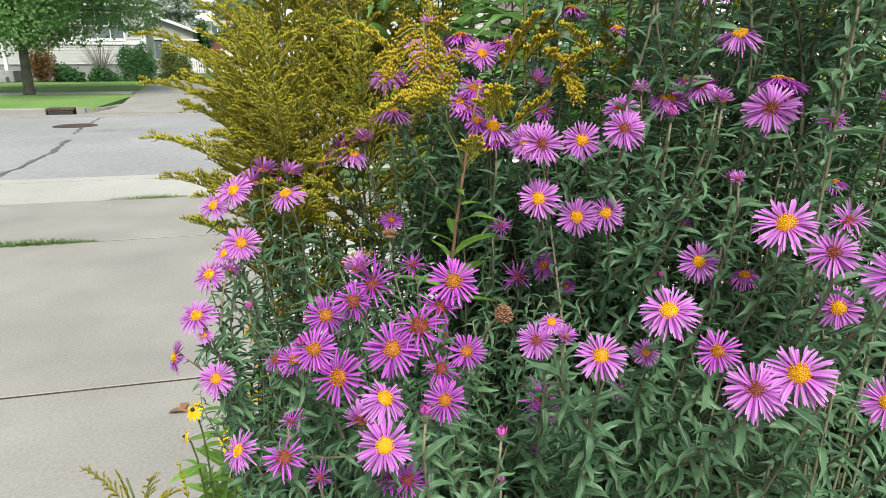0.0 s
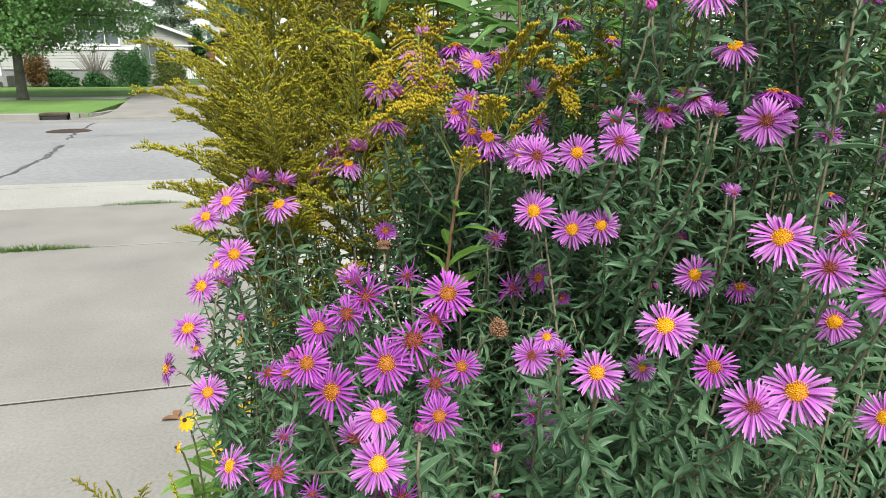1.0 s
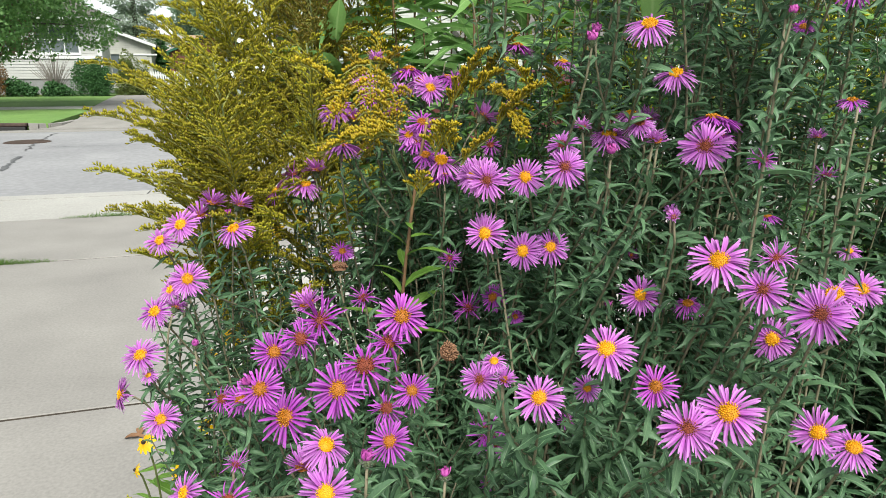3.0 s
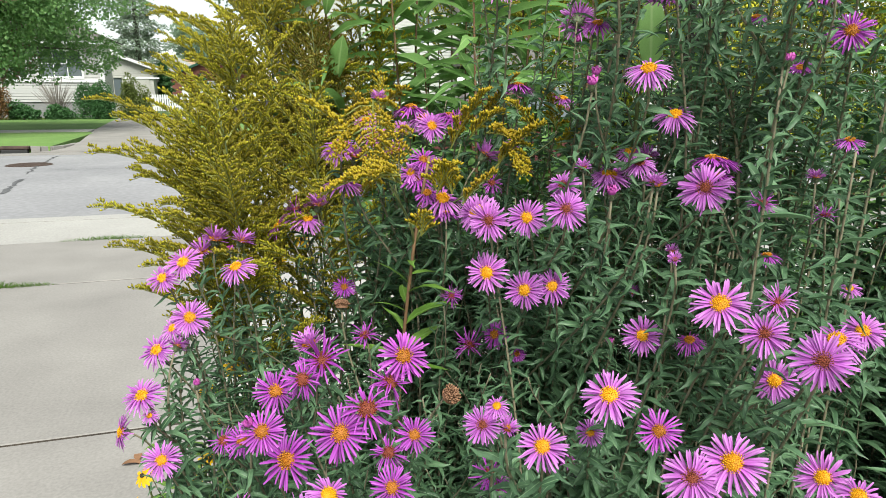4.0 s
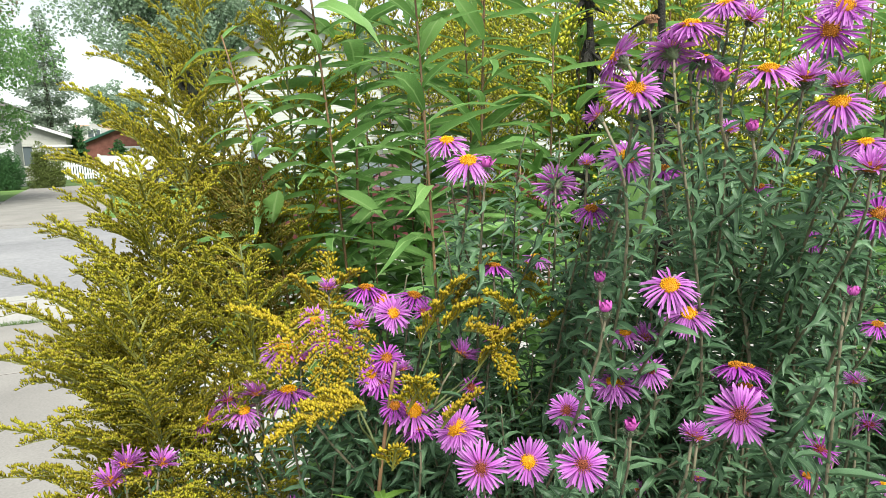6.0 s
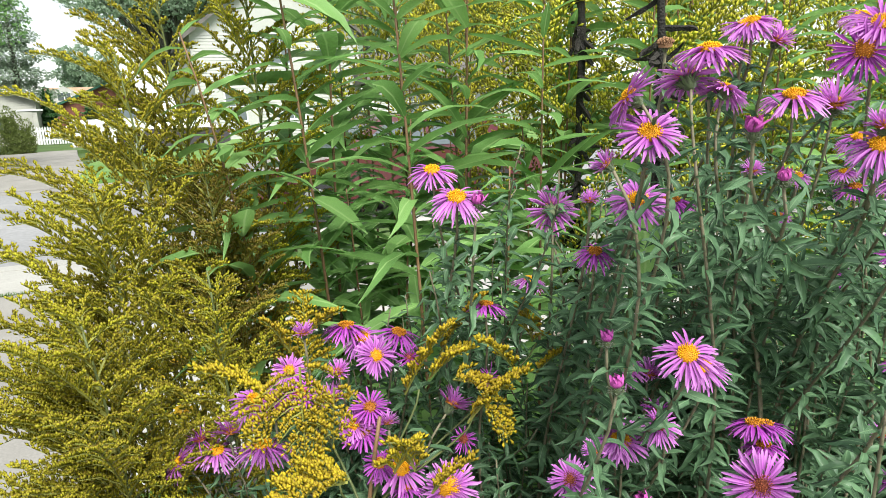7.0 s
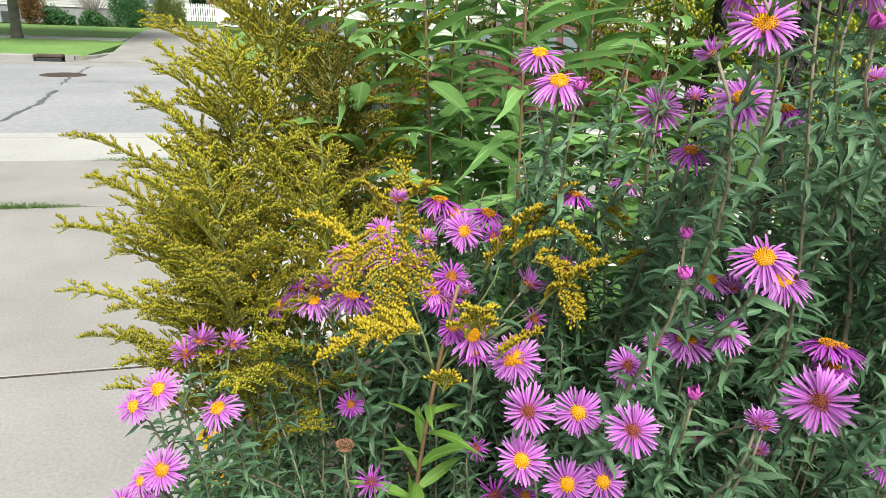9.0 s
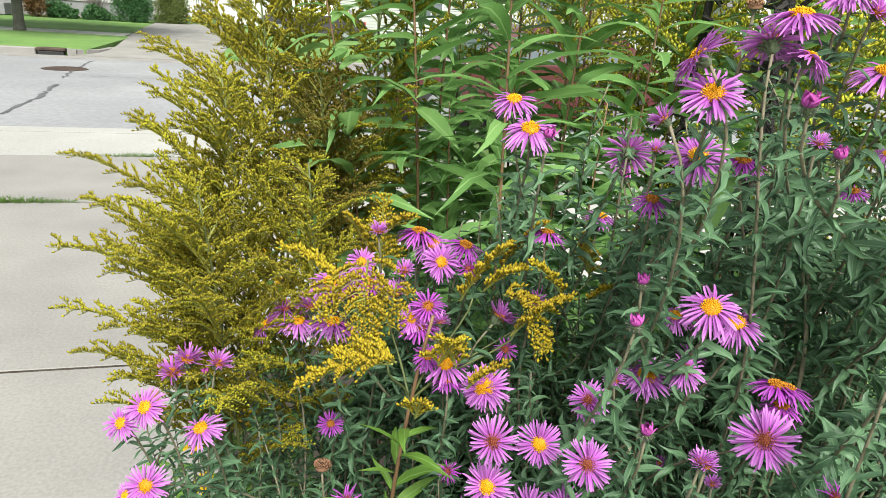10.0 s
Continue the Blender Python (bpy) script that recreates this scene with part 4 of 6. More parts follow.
def calyx_head(seed, flare):
    rng = np.random.default_rng(seed)
    s = Soup()
    prof = [(0.06, -0.42), (0.17, -0.34), (0.22, -0.18), (0.17, 0.0)]
    v = []
    for r, z in prof:
        v += [(r * math.cos(i * math.pi / 4), r * math.sin(i * math.pi / 4), z) for i in range(8)]
    s.add(v, [(k * 8 + i, k * 8 + (i + 1) % 8, k * 8 + 8 + (i + 1) % 8, k * 8 + 8 + i) for k in range(3) for i in range(8)])
    mats = []
    for k, (z, r, n) in enumerate(((-0.34, 0.17, 9), (-0.24, 0.21, 11), (-0.12, 0.21, 12))):
        for i in range(n):
            a = 2 * math.pi * (i + 0.5 * k + rng.uniform(-.2, .2)) / n
            o = np.array([math.cos(a), math.sin(a), 0])
            mats.append(frame_at(o * r + np.array([0, 0, z]), o * flare * rng.uniform(0.5, 1.3) + np.array([0, 0, 0.8]), o * -0.8 + np.array([0, 0, 0.6]), rng.uniform(0.2, 0.32), 1.3))
    return s.many(ASTER_BLADES[1], mats)


RAYS = {}
for key, shape, count, var, material in (("fresh", "flat", 68, 6, RAY_PINK), ("nod", "nod", 64, 5, RAY_PINK), ("nod_purple", "nod", 50, 3, RAY_PURPLE), ("purple", "flat", 52, 5, RAY_PURPLE), ("aged", "aged", 38, 4, RAY_PURPLE), ("ragged", "ragged", 34, 5, RAY_PURPLE), ("ragged_fresh", "ragged", 40, 2, RAY_PINK), ("side", "cup", 62, 4, RAY_PINK), ("bud", "shut", 22, 2, RAY_BUD)):
    RAYS[key] = [ray_head(100 * len(RAYS) + i, count, shape).mesh("ray_florets", material, True) for i in range(var)]
DISCS = {"yellow": disc_head(1, 0.325, 0.19, 96, 0.10).mesh("flower_disc", DISC_YELLOW), "orange": disc_head(2, 0.315, 0.17, 90, 0.11).mesh("flower_disc", DISC_ORANGE), "red": disc_head(3, 0.30, 0.12, 84, 0.11).mesh("flower_disc", DISC_RED), "brown": disc_head(4, 0.55, 0.45, 90, 0.30).mesh("flower_disc", DISC_BROWN)}
CALYXES = [calyx_head(7, 0.6).mesh("calyx", CALYX), calyx_head(8, 0.9).mesh("calyx", CALYX)]
LOOK = {"fresh": ("fresh", "yellow"), "fresh_red": ("fresh", "red"), "purple": ("purple", "orange"), "aged": ("aged", "red"), "ragged": ("ragged", "red"), "ragged_fresh": ("ragged_fresh", "red"), "side": ("side", "orange"), "bud": ("bud", None), "tip": ("bud", None), "spent": (None, "brown")}
dice = random.Random(11)
HEADS = {}
ROOT = {}


def aster(x, y, label):
    ob = thing("aster_plant", NEAR @ pose(x, y, SOIL_Z), label, "flowering plant", "asters in the bed")
    HEADS[ob.name] = []
    ROOT[ob.name] = Vector((x, y, SOIL_Z))
    return ob


def bloom(plant, x, y, z, mm, nx, ny, nz, kind):
    """A flower head of that diameter, facing along n."""
    rays, disc = LOOK[kind]
    if nz > 0.8 and rays in ("fresh", "purple"):
        rays = "nod" if rays == "fresh" else "nod_purple"
    r = mm / 2000 * (1.75 if rays == "bud" else 1.02 if rays == "side" else 0.92)
    q = Vector((nx, ny, nz)).to_track_quat("Z", "Y")
    m = Matrix.LocRotScale(Vector((x, y, z)) - ROOT[plant.name], q @ Euler((0, 0, dice.uniform(0, 6.28))).to_quaternion(), (r, r, r))
    HEADS[plant.name].append(((x, y, z), unit((nx, ny, nz)), r))
    cal = CALYXES[dice.randrange(2)]
    if rays is None:
        head = part("flower_head", DISCS[disc], None, plant, "withered brown seed head", m=m)
    else:
        head = part("flower_head", dice.choice(RAYS[rays]), None, plant, "closed magenta bud" if rays == "bud" else "", m=m)
        if disc:
            part("flower_disc", DISCS[disc], None, head, {"yellow": "yellow disc", "orange": "orange disc", "red": "red-brown disc"}[disc])
    part("calyx", cal, None, head, "green bracts")


def leaves_along(rng, pts, s0, s1, step, size0, size1, templates, spread=0.9, width=1.0, rise=(0.25, 0.7)):
    """Leaves set spirally along a stem, from s0 to s1 metres below its top; one stack of matrices a template."""
    acc = np.concatenate([[0], np.cumsum(np.linalg.norm(np.diff(pts, axis=0), axis=1))])
    s1 = min(s1, acc[-1])
    k = int((s1 - s0) / step) + 1
    s = s0 + np.cumsum(step * rng.uniform(0.65, 1.35, k)) - step * 0.8
    s = np.clip(s, 0, acc[-1] - 0.011)
    p = np.stack([np.interp(s, acc, pts[:, i]) for i in range(3)], 1)
    t = units(p - np.stack([np.interp(s + 0.01, acc, pts[:, i]) for i in range(3)], 1))
    a = rng.uniform(0, 6.28) + np.arange(k) * 2.39996 + rng.normal(0, 0.25, k)
    x = units(crosses(t, np.array([[0.3, 0.9, 0.2]])))
    r = x * np.cos(a)[:, None] + crosses(t, x) * np.sin(a)[:, None]
    d = r * (spread * rng.uniform(0.6, 1.35, (k, 1))) + t * rng.uniform(*rise, (k, 1)) + rng.normal(size=(k, 3)) * 0.12
    z = t - r * 0.3 + rng.normal(size=(k, 3)) * 0.25
    ln = (size0 + (size1 - size0) * np.clip((s - s0) / max(s1 - s0, 1e-6) * 3, 0, 1)) * rng.uniform(0.7, 1.25, k)
    m = frames_at(p, d, z, ln, width)
    i = rng.integers(len(templates), size=k)
    return [m[i == j] for j in range(len(templates))]


SMALL_LEAVES = [Soup().add(*t).mesh("leaf", ASTER_LEAF, True) for t in ASTER_BLADES]


def aster_stem(plant, tip, axis, r, seed, flower=True, big=1.0):
    rng = np.random.default_rng(seed)
    b = np.array(ROOT[plant.name])
    tip = np.asarray(tip, float)
    p0 = tip - np.asarray(axis) * (r * 0.42 if flower else 0.0)
    mid = np.array([tip[0] * 0.62 + b[0] * 0.38, tip[1] * 0.55 + b[1] * 0.45, max(0.25, tip[2] - rng.uniform(0.24, 0.36))]) + rng.normal(size=3) * 0.040
    foot = b + np.array([rng.normal(0, 0.06), rng.normal(0, 0.06), 0])
    up = bezier(p0, p0 - np.asarray(axis) * 0.05 - np.array([0, 0, 0.02]), mid + np.array([0, 0, 0.12]), mid, 12)
    down = bezier(mid, mid - np.array([0, 0, 0.2]), foot + np.array([0, 0, 0.3]), foot - np.array([0, 0, 0.03]), 7)
    pts = np.concatenate([up, down[1:]]) - b
    sway = np.sin(np.linspace(0, rng.uniform(5, 10), len(pts)) + rng.uniform(0, 6.28))[:, None] * np.linspace(0, 1, len(pts))[:, None] ** 0.5
    pts = pts + sway * np.array([rng.normal(0, 0.012), rng.normal(0, 0.012), 0])
    rad = np.concatenate([np.linspace(0.0009, 0.0013, 12), np.linspace(0.0014, 0.0024, 6)]) * (1.0 if flower else 0.65)
    st = part("stem", Soup().tube(pts, list(rad), 5), STEM_RED, plant, smooth=True)
    lv = Soup()
    if flower:
        for k, ms in enumerate(leaves_along(rng, pts, 0.007, 0.045, 0.0066, 0.008, 0.018, ASTER_BLADES)):
            for q in ms:
                part("leaf", SMALL_LEAVES[k], None, st, m=Matrix(q.tolist()))
    for t, ms in zip(ASTER_BLADES, leaves_along(rng, pts, 0.045 if flower else 0.0, 0.26, 0.0044, 0.015 if flower else 0.008 * big, 0.0195 * big, ASTER_BLADES, 1.05, 1.0, (-0.1, 0.8))):
        lv.many(t, ms)
    for t, ms in zip(ASTER_BLADES, leaves_along(rng, pts, 0.26, 0.58, 0.011, 0.020 * big, 0.024 * big, ASTER_BLADES)):
        lv.many(t, ms)
    part("leaves", lv, ASTER_LEAF, st, "narrow downy green leaves", True, kind="stuff")


aster_left = aster(-0.03, 0.56, "pink aster leaning over the driveway edge")
aster_front = aster(0.04, 0.52, "purple aster with fading ragged flowers")
aster_mid = aster(0.20, 0.60, "pink aster with yellow-eyed flowers")
aster_right = aster(0.30, 0.50, "pink aster with large open flowers")
aster_heart = aster(0.08, 0.70, "pink aster tangled with goldenrod")
aster_tall = aster(0.24, 0.68, "tall pink aster with buds and open flowers")
aster_crown = aster(0.44, 0.66, "tallest pink aster with nodding flower clusters")

bloom(aster_left, -0.158, 0.469, 1.197, 34, -0.19, -0.69, 0.70, "fresh")
bloom(aster_left, -0.139, 0.473, 1.211, 39, -0.15, -0.72, 0.68, "fresh")
bloom(aster_left, -0.142, 0.536, 1.206, 37, 0.01, -0.15, 0.99, "side")
bloom(aster_left, -0.129, 0.539, 1.218, 38, 0.16, 0.11, 0.98, "side")
bloom(aster_left, -0.102, 0.539, 1.217, 34, 0.39, 0.03, 0.92, "side")
bloom(aster_left, -0.084, 0.447, 1.213, 37, -0.20, -0.44, 0.87, "fresh")
bloom(aster_left, -0.121, 0.426, 1.173, 38, 0.07, -0.82, 0.56, "fresh")
bloom(aster_left, -0.136, 0.424, 1.164, 27, -0.41, -0.65, 0.64, "fresh")
bloom(aster_left, -0.149, 0.418, 1.146, 36, -0.26, -0.69, 0.68, "fresh")
bloom(aster_left, -0.132, 0.419, 1.149, 26, 0.31, 0.65, 0.69, "side")
bloom(aster_left, -0.143, 0.366, 1.128, 36, -0.14, -0.60, 0.78, "fresh")
bloom(aster_left, -0.137, 0.361, 1.113, 16, -0.04, -0.59, 0.81, "fresh")
bloom(aster_left, -0.207, 0.459, 1.046, 39, -0.83, -0.48, 0.28, "fresh")
bloom(aster_left, -0.128, 0.354, 1.077, 34, 0.15, -0.73, 0.66, "fresh")
bloom(aster_left, -0.100, 0.315, 1.035, 37, -0.58, -0.59, 0.56, "fresh")
bloom(aster_left, -0.107, 0.388, 1.127, 12, 0.04, 0.16, 0.99, "bud")
bloom(aster_left, -0.113, 0.536, 1.208, 12, 0.07, -0.02, 1.00, "bud")

bloom(aster_front, -0.047, 0.252, 1.072, 37, 0.10, -0.69, 0.71, "aged")
bloom(aster_front, -0.041, 0.386, 1.121, 43, 0.11, -0.79, 0.60, "purple")
bloom(aster_front, -0.011, 0.345, 1.150, 39, 0.23, -0.81, 0.54, "aged")
bloom(aster_front, 0.001, 0.370, 1.155, 52, 0.09, -0.78, 0.62, "ragged")
bloom(aster_front, -0.009, 0.374, 1.167, 36, -0.29, -0.07, 0.95, "side")
bloom(aster_front, -0.036, 0.312, 1.124, 40, 0.08, -0.80, 0.60, "purple")
bloom(aster_front, -0.057, 0.334, 1.105, 32, 0.09, -0.71, 0.70, "purple")
bloom(aster_front, -0.071, 0.334, 1.105, 28, -0.12, -0.70, 0.70, "aged")
bloom(aster_front, -0.016, 0.301, 1.107, 48, -0.37, -0.78, 0.51, "purple")
bloom(aster_front, 0.026, 0.273, 1.143, 45, 0.07, -0.80, 0.60, "purple")
bloom(aster_front, 0.044, 0.280, 1.157, 46, 0.03, -0.75, 0.65, "aged")
bloom(aster_front, 0.067, 0.370, 1.158, 49, 0.09, -0.79, 0.61, "purple")
bloom(aster_front, 0.056, 0.364, 1.138, 46, -0.00, -0.46, 0.89, "ragged")
bloom(aster_front, 0.076, 0.266, 1.145, 30, 0.07, -0.79, 0.61, "purple")
bloom(aster_front, 0.059, 0.263, 1.134, 31, -0.10, -0.70, 0.71, "aged")
bloom(aster_front, 0.062, 0.235, 1.126, 32, -0.00, -0.75, 0.66, "purple")
bloom(aster_front, 0.030, 0.183, 1.156, 30, 0.31, -0.44, 0.84, "fresh")
bloom(aster_front, 0.017, 0.189, 1.139, 30, -0.21, 0.08, 0.97, "side")
bloom(aster_front, 0.031, 0.169, 1.136, 34, 0.08, -0.77, 0.63, "fresh")
bloom(aster_front, 0.052, 0.181, 1.148, 13, 0.00, 0.21, 0.98, "bud")
bloom(aster_front, 0.041, 0.188, 1.101, 30, 0.04, -0.50, 0.87, "ragged")
bloom(aster_front, 0.031, 0.197, 1.096, 24, -0.27, -0.55, 0.79, "ragged")
bloom(aster_front, -0.045, 0.268, 1.090, 21, 0.44, -0.06, 0.90, "ragged")
bloom(aster_front, -0.025, 0.257, 1.053, 23, 0.22, -0.35, 0.91, "ragged")
bloom(aster_front, 0.029, 0.459, 1.143, 34, -0.20, -0.45, 0.87, "ragged")
bloom(aster_front, 0.007, 0.466, 1.169, 25, 0.01, 0.16, 0.99, "spent")
bloom(aster_front, 0.100, 0.289, 1.162, 25, 0.61, -0.54, 0.58, "spent")
bloom(aster_front, -0.046, 0.314, 1.128, 15, -0.02, -0.14, 0.99, "bud")
bloom(aster_front, 0.096, 0.213, 1.116, 11, -0.02, 0.10, 0.99, "bud")

bloom(aster_mid, 0.136, 0.392, 1.222, 39, -0.20, -0.91, 0.35, "fresh")
bloom(aster_mid, 0.167, 0.388, 1.208, 37, -0.25, -0.89, 0.38, "fresh")
bloom(aster_mid, 0.190, 0.388, 1.211, 34, -0.14, -0.87, 0.47, "fresh")
bloom(aster_mid, 0.135, 0.380, 1.268, 38, -0.15, -0.95, 0.28, "fresh_red")
bloom(aster_mid, 0.165, 0.376, 1.271, 35, -0.21, -0.91, 0.37, "fresh")
bloom(aster_mid, 0.188, 0.341, 1.284, 34, -0.26, -0.86, 0.45, "fresh_red")
bloom(aster_mid, 0.130, 0.457, 1.259, 33, -0.23, -0.87, 0.43, "fresh")
bloom(aster_mid, 0.244, 0.424, 1.298, 37, -0.27, -0.60, 0.75, "fresh")
bloom(aster_mid, 0.197, 0.395, 1.294, 31, -0.33, -0.66, 0.67, "fresh_red")
bloom(aster_mid, 0.213, 0.399, 1.308, 20, -0.15, -0.23, 0.96, "side")
bloom(aster_mid, 0.228, 0.366, 1.292, 15, -0.06, -0.22, 0.97, "bud")
bloom(aster_mid, 0.284, 0.501, 1.312, 34, -0.21, -0.33, 0.92, "fresh")
bloom(aster_mid, 0.300, 0.499, 1.307, 30, 0.01, -0.31, 0.95, "side")
bloom(aster_mid, 0.246, 0.319, 1.305, 21, -0.17, -0.13, 0.98, "side")
bloom(aster_mid, 0.298, 0.359, 1.297, 44, -0.43, -0.80, 0.42, "fresh_red")
bloom(aster_mid, 0.320, 0.315, 1.292, 26, -0.39, -0.45, 0.81, "ragged")
bloom(aster_mid, 0.323, 0.393, 1.314, 37, 0.04, 0.14, 0.99, "purple")
bloom(aster_mid, 0.394, 0.580, 1.298, 28, -0.27, -0.32, 0.91, "side")
bloom(aster_mid, 0.151, 0.446, 1.147, 33, -0.69, -0.59, 0.42, "purple")
bloom(aster_mid, 0.110, 0.456, 1.182, 25, 0.24, -0.74, 0.63, "ragged")
bloom(aster_mid, 0.129, 0.467, 1.129, 38, -0.08, -0.43, 0.90, "ragged")
bloom(aster_mid, 0.171, 0.440, 1.130, 20, -0.17, -0.77, 0.61, "purple")
bloom(aster_mid, 0.337, 0.449, 1.138, 34, -0.25, -0.29, 0.92, "purple")
bloom(aster_mid, 0.311, 0.468, 1.134, 26, -0.23, -0.33, 0.91, "purple")
bloom(aster_mid, 0.267, 0.510, 1.202, 24, -0.21, -0.43, 0.88, "ragged")
bloom(aster_mid, 0.257, 0.304, 1.255, 14, -0.29, -0.43, 0.85, "side")
bloom(aster_mid, 0.296, 0.500, 1.171, 22, -0.25, -0.46, 0.85, "side")
bloom(aster_mid, 0.260, 0.448, 1.137, 12, -0.09, 0.02, 1.00, "bud")

bloom(aster_right, 0.281, 0.280, 1.230, 45, -0.39, -0.58, 0.72, "fresh")
bloom(aster_right, 0.251, 0.339, 1.186, 34, -0.36, -0.85, 0.38, "fresh")
bloom(aster_right, 0.309, 0.261, 1.237, 30, -0.42, -0.49, 0.77, "ragged_fresh")
bloom(aster_right, 0.300, 0.255, 1.218, 35, -0.54, -0.59, 0.60, "fresh_red")
bloom(aster_right, 0.311, 0.211, 1.218, 39, -0.50, -0.69, 0.52, "fresh_red")
bloom(aster_right, 0.331, 0.231, 1.223, 35, -0.35, -0.35, 0.87, "fresh")
bloom(aster_right, 0.393, 0.295, 1.204, 34, -0.35, -0.54, 0.76, "fresh")
bloom(aster_right, 0.341, 0.307, 1.162, 37, -0.50, -0.76, 0.41, "fresh")
bloom(aster_right, 0.193, 0.226, 1.191, 38, -0.27, -0.62, 0.74, "fresh")
bloom(aster_right, 0.146, 0.188, 1.180, 31, -0.26, -0.69, 0.67, "fresh")
bloom(aster_right, 0.119, 0.243, 1.164, 28, -0.23, -0.81, 0.54, "fresh_red")
bloom(aster_right, 0.127, 0.192, 1.189, 17, 0.22, -0.35, 0.91, "side")
bloom(aster_right, 0.128, 0.246, 1.175, 19, -0.12, -0.49, 0.86, "fresh")
bloom(aster_right, 0.191, 0.255, 1.151, 21, -0.16, -0.69, 0.71, "fresh")
bloom(aster_right, 0.234, 0.248, 1.155, 32, -0.36, -0.74, 0.57, "purple")
bloom(aster_right, 0.224, 0.174, 1.168, 36, -0.37, -0.63, 0.68, "fresh_red")
bloom(aster_right, 0.244, 0.172, 1.178, 39, -0.45, -0.56, 0.69, "fresh")
bloom(aster_right, 0.339, 0.236, 1.127, 37, -0.55, -0.60, 0.58, "fresh")
bloom(aster_right, 0.324, 0.183, 1.149, 30, -0.29, -0.42, 0.86, "fresh")
bloom(aster_right, 0.133, 0.309, 1.087, 39, -0.46, -0.71, 0.54, "ragged")
bloom(aster_right, 0.137, 0.306, 1.079, 31, -0.05, -0.95, 0.30, "ragged")
bloom(aster_right, 0.134, 0.315, 1.039, 16, -0.12, -0.61, 0.78, "ragged")
bloom(aster_right, 0.203, 0.355, 1.069, 20, -0.21, -0.59, 0.78, "ragged")
bloom(aster_right, 0.217, 0.361, 1.053, 18, -0.22, -0.57, 0.79, "ragged")
bloom(aster_right, 0.474, 0.432, 1.194, 22, -0.40, -0.42, 0.81, "fresh")
bloom(aster_right, 0.099, 0.239, 1.065, 10, 0.00, 0.30, 0.95, "bud")

bloom(aster_heart, 0.093, 0.527, 1.334, 37, 0.25, -0.77, 0.59, "fresh")
bloom(aster_heart, 0.085, 0.551, 1.341, 40, -0.11, -0.31, 0.94, "fresh")
bloom(aster_heart, 0.113, 0.548, 1.343, 40, 0.25, -0.18, 0.95, "purple")
bloom(aster_heart, 0.073, 0.553, 1.351, 42, 0.02, 0.04, 1.00, "purple")
bloom(aster_heart, 0.079, 0.504, 1.287, 41, -0.03, -0.70, 0.71, "purple")
bloom(aster_heart, 0.085, 0.506, 1.303, 35, 0.08, -0.61, 0.78, "purple")
bloom(aster_heart, 0.058, 0.509, 1.311, 31, -0.20, -0.11, 0.97, "side")
bloom(aster_heart, 0.073, 0.505, 1.291, 30, -0.32, -0.64, 0.70, "fresh")
bloom(aster_heart, 0.102, 0.472, 1.271, 44, 0.06, -0.53, 0.85, "fresh")
bloom(aster_heart, 0.135, 0.458, 1.261, 43, -0.23, -0.80, 0.55, "fresh")
bloom(aster_heart, 0.141, 0.480, 1.310, 34, 0.63, 0.31, 0.72, "side")
bloom(aster_heart, 0.004, 0.514, 1.315, 43, -0.04, -0.45, 0.89, "fresh")
bloom(aster_heart, 0.019, 0.512, 1.306, 34, 0.24, 0.02, 0.97, "side")
bloom(aster_heart, 0.007, 0.509, 1.281, 47, 0.03, 0.06, 1.00, "fresh")
bloom(aster_heart, -0.048, 0.622, 1.223, 44, 0.07, -0.24, 0.97, "fresh")
bloom(aster_heart, -0.081, 0.624, 1.215, 44, -0.72, -0.13, 0.68, "fresh")
bloom(aster_heart, -0.035, 0.623, 1.239, 40, 0.02, 0.18, 0.98, "side")
bloom(aster_heart, -0.061, 0.625, 1.234, 36, -0.30, 0.13, 0.95, "ragged")
bloom(aster_heart, 0.064, 0.511, 1.331, 24, 0.01, -0.36, 0.93, "side")
bloom(aster_heart, 0.174, 0.505, 1.373, 35, 0.12, 0.09, 0.99, "purple")
bloom(aster_heart, 0.239, 0.608, 1.360, 36, 0.07, -0.12, 0.99, "fresh")
bloom(aster_heart, 0.003, 0.526, 1.170, 28, 0.07, -0.66, 0.75, "purple")
bloom(aster_heart, 0.042, 0.516, 1.361, 22, 0.03, -0.18, 0.98, "side")

bloom(aster_tall, 0.138, 0.503, 1.473, 37, -0.06, -0.40, 0.91, "fresh")
bloom(aster_tall, 0.148, 0.470, 1.458, 42, -0.09, -0.48, 0.87, "fresh")
bloom(aster_tall, 0.161, 0.468, 1.454, 16, 0.08, -0.15, 0.99, "bud")
bloom(aster_tall, 0.235, 0.534, 1.435, 43, 0.37, 0.88, 0.30, "fresh")
bloom(aster_tall, 0.229, 0.437, 1.423, 30, -0.14, -0.36, 0.92, "purple")
bloom(aster_tall, 0.227, 0.441, 1.455, 18, -0.13, -0.31, 0.94, "side")
bloom(aster_tall, 0.204, 0.349, 1.373, 14, -0.04, -0.05, 1.00, "bud")
bloom(aster_tall, 0.218, 0.393, 1.381, 14, -0.05, -0.08, 1.00, "bud")
bloom(aster_tall, 0.246, 0.354, 1.384, 38, -0.22, -0.52, 0.83, "fresh")
bloom(aster_tall, 0.290, 0.411, 1.350, 38, -0.25, -0.42, 0.87, "fresh")
bloom(aster_tall, 0.234, 0.531, 1.415, 13, -0.06, -0.15, 0.99, "bud")
bloom(aster_tall, 0.265, 0.416, 1.310, 32, -0.20, -0.50, 0.84, "fresh_red")
bloom(aster_tall, 0.240, 0.424, 1.300, 28, -0.04, -0.34, 0.94, "fresh")
bloom(aster_tall, 0.284, 0.454, 1.300, 28, -0.10, -0.17, 0.98, "ragged")
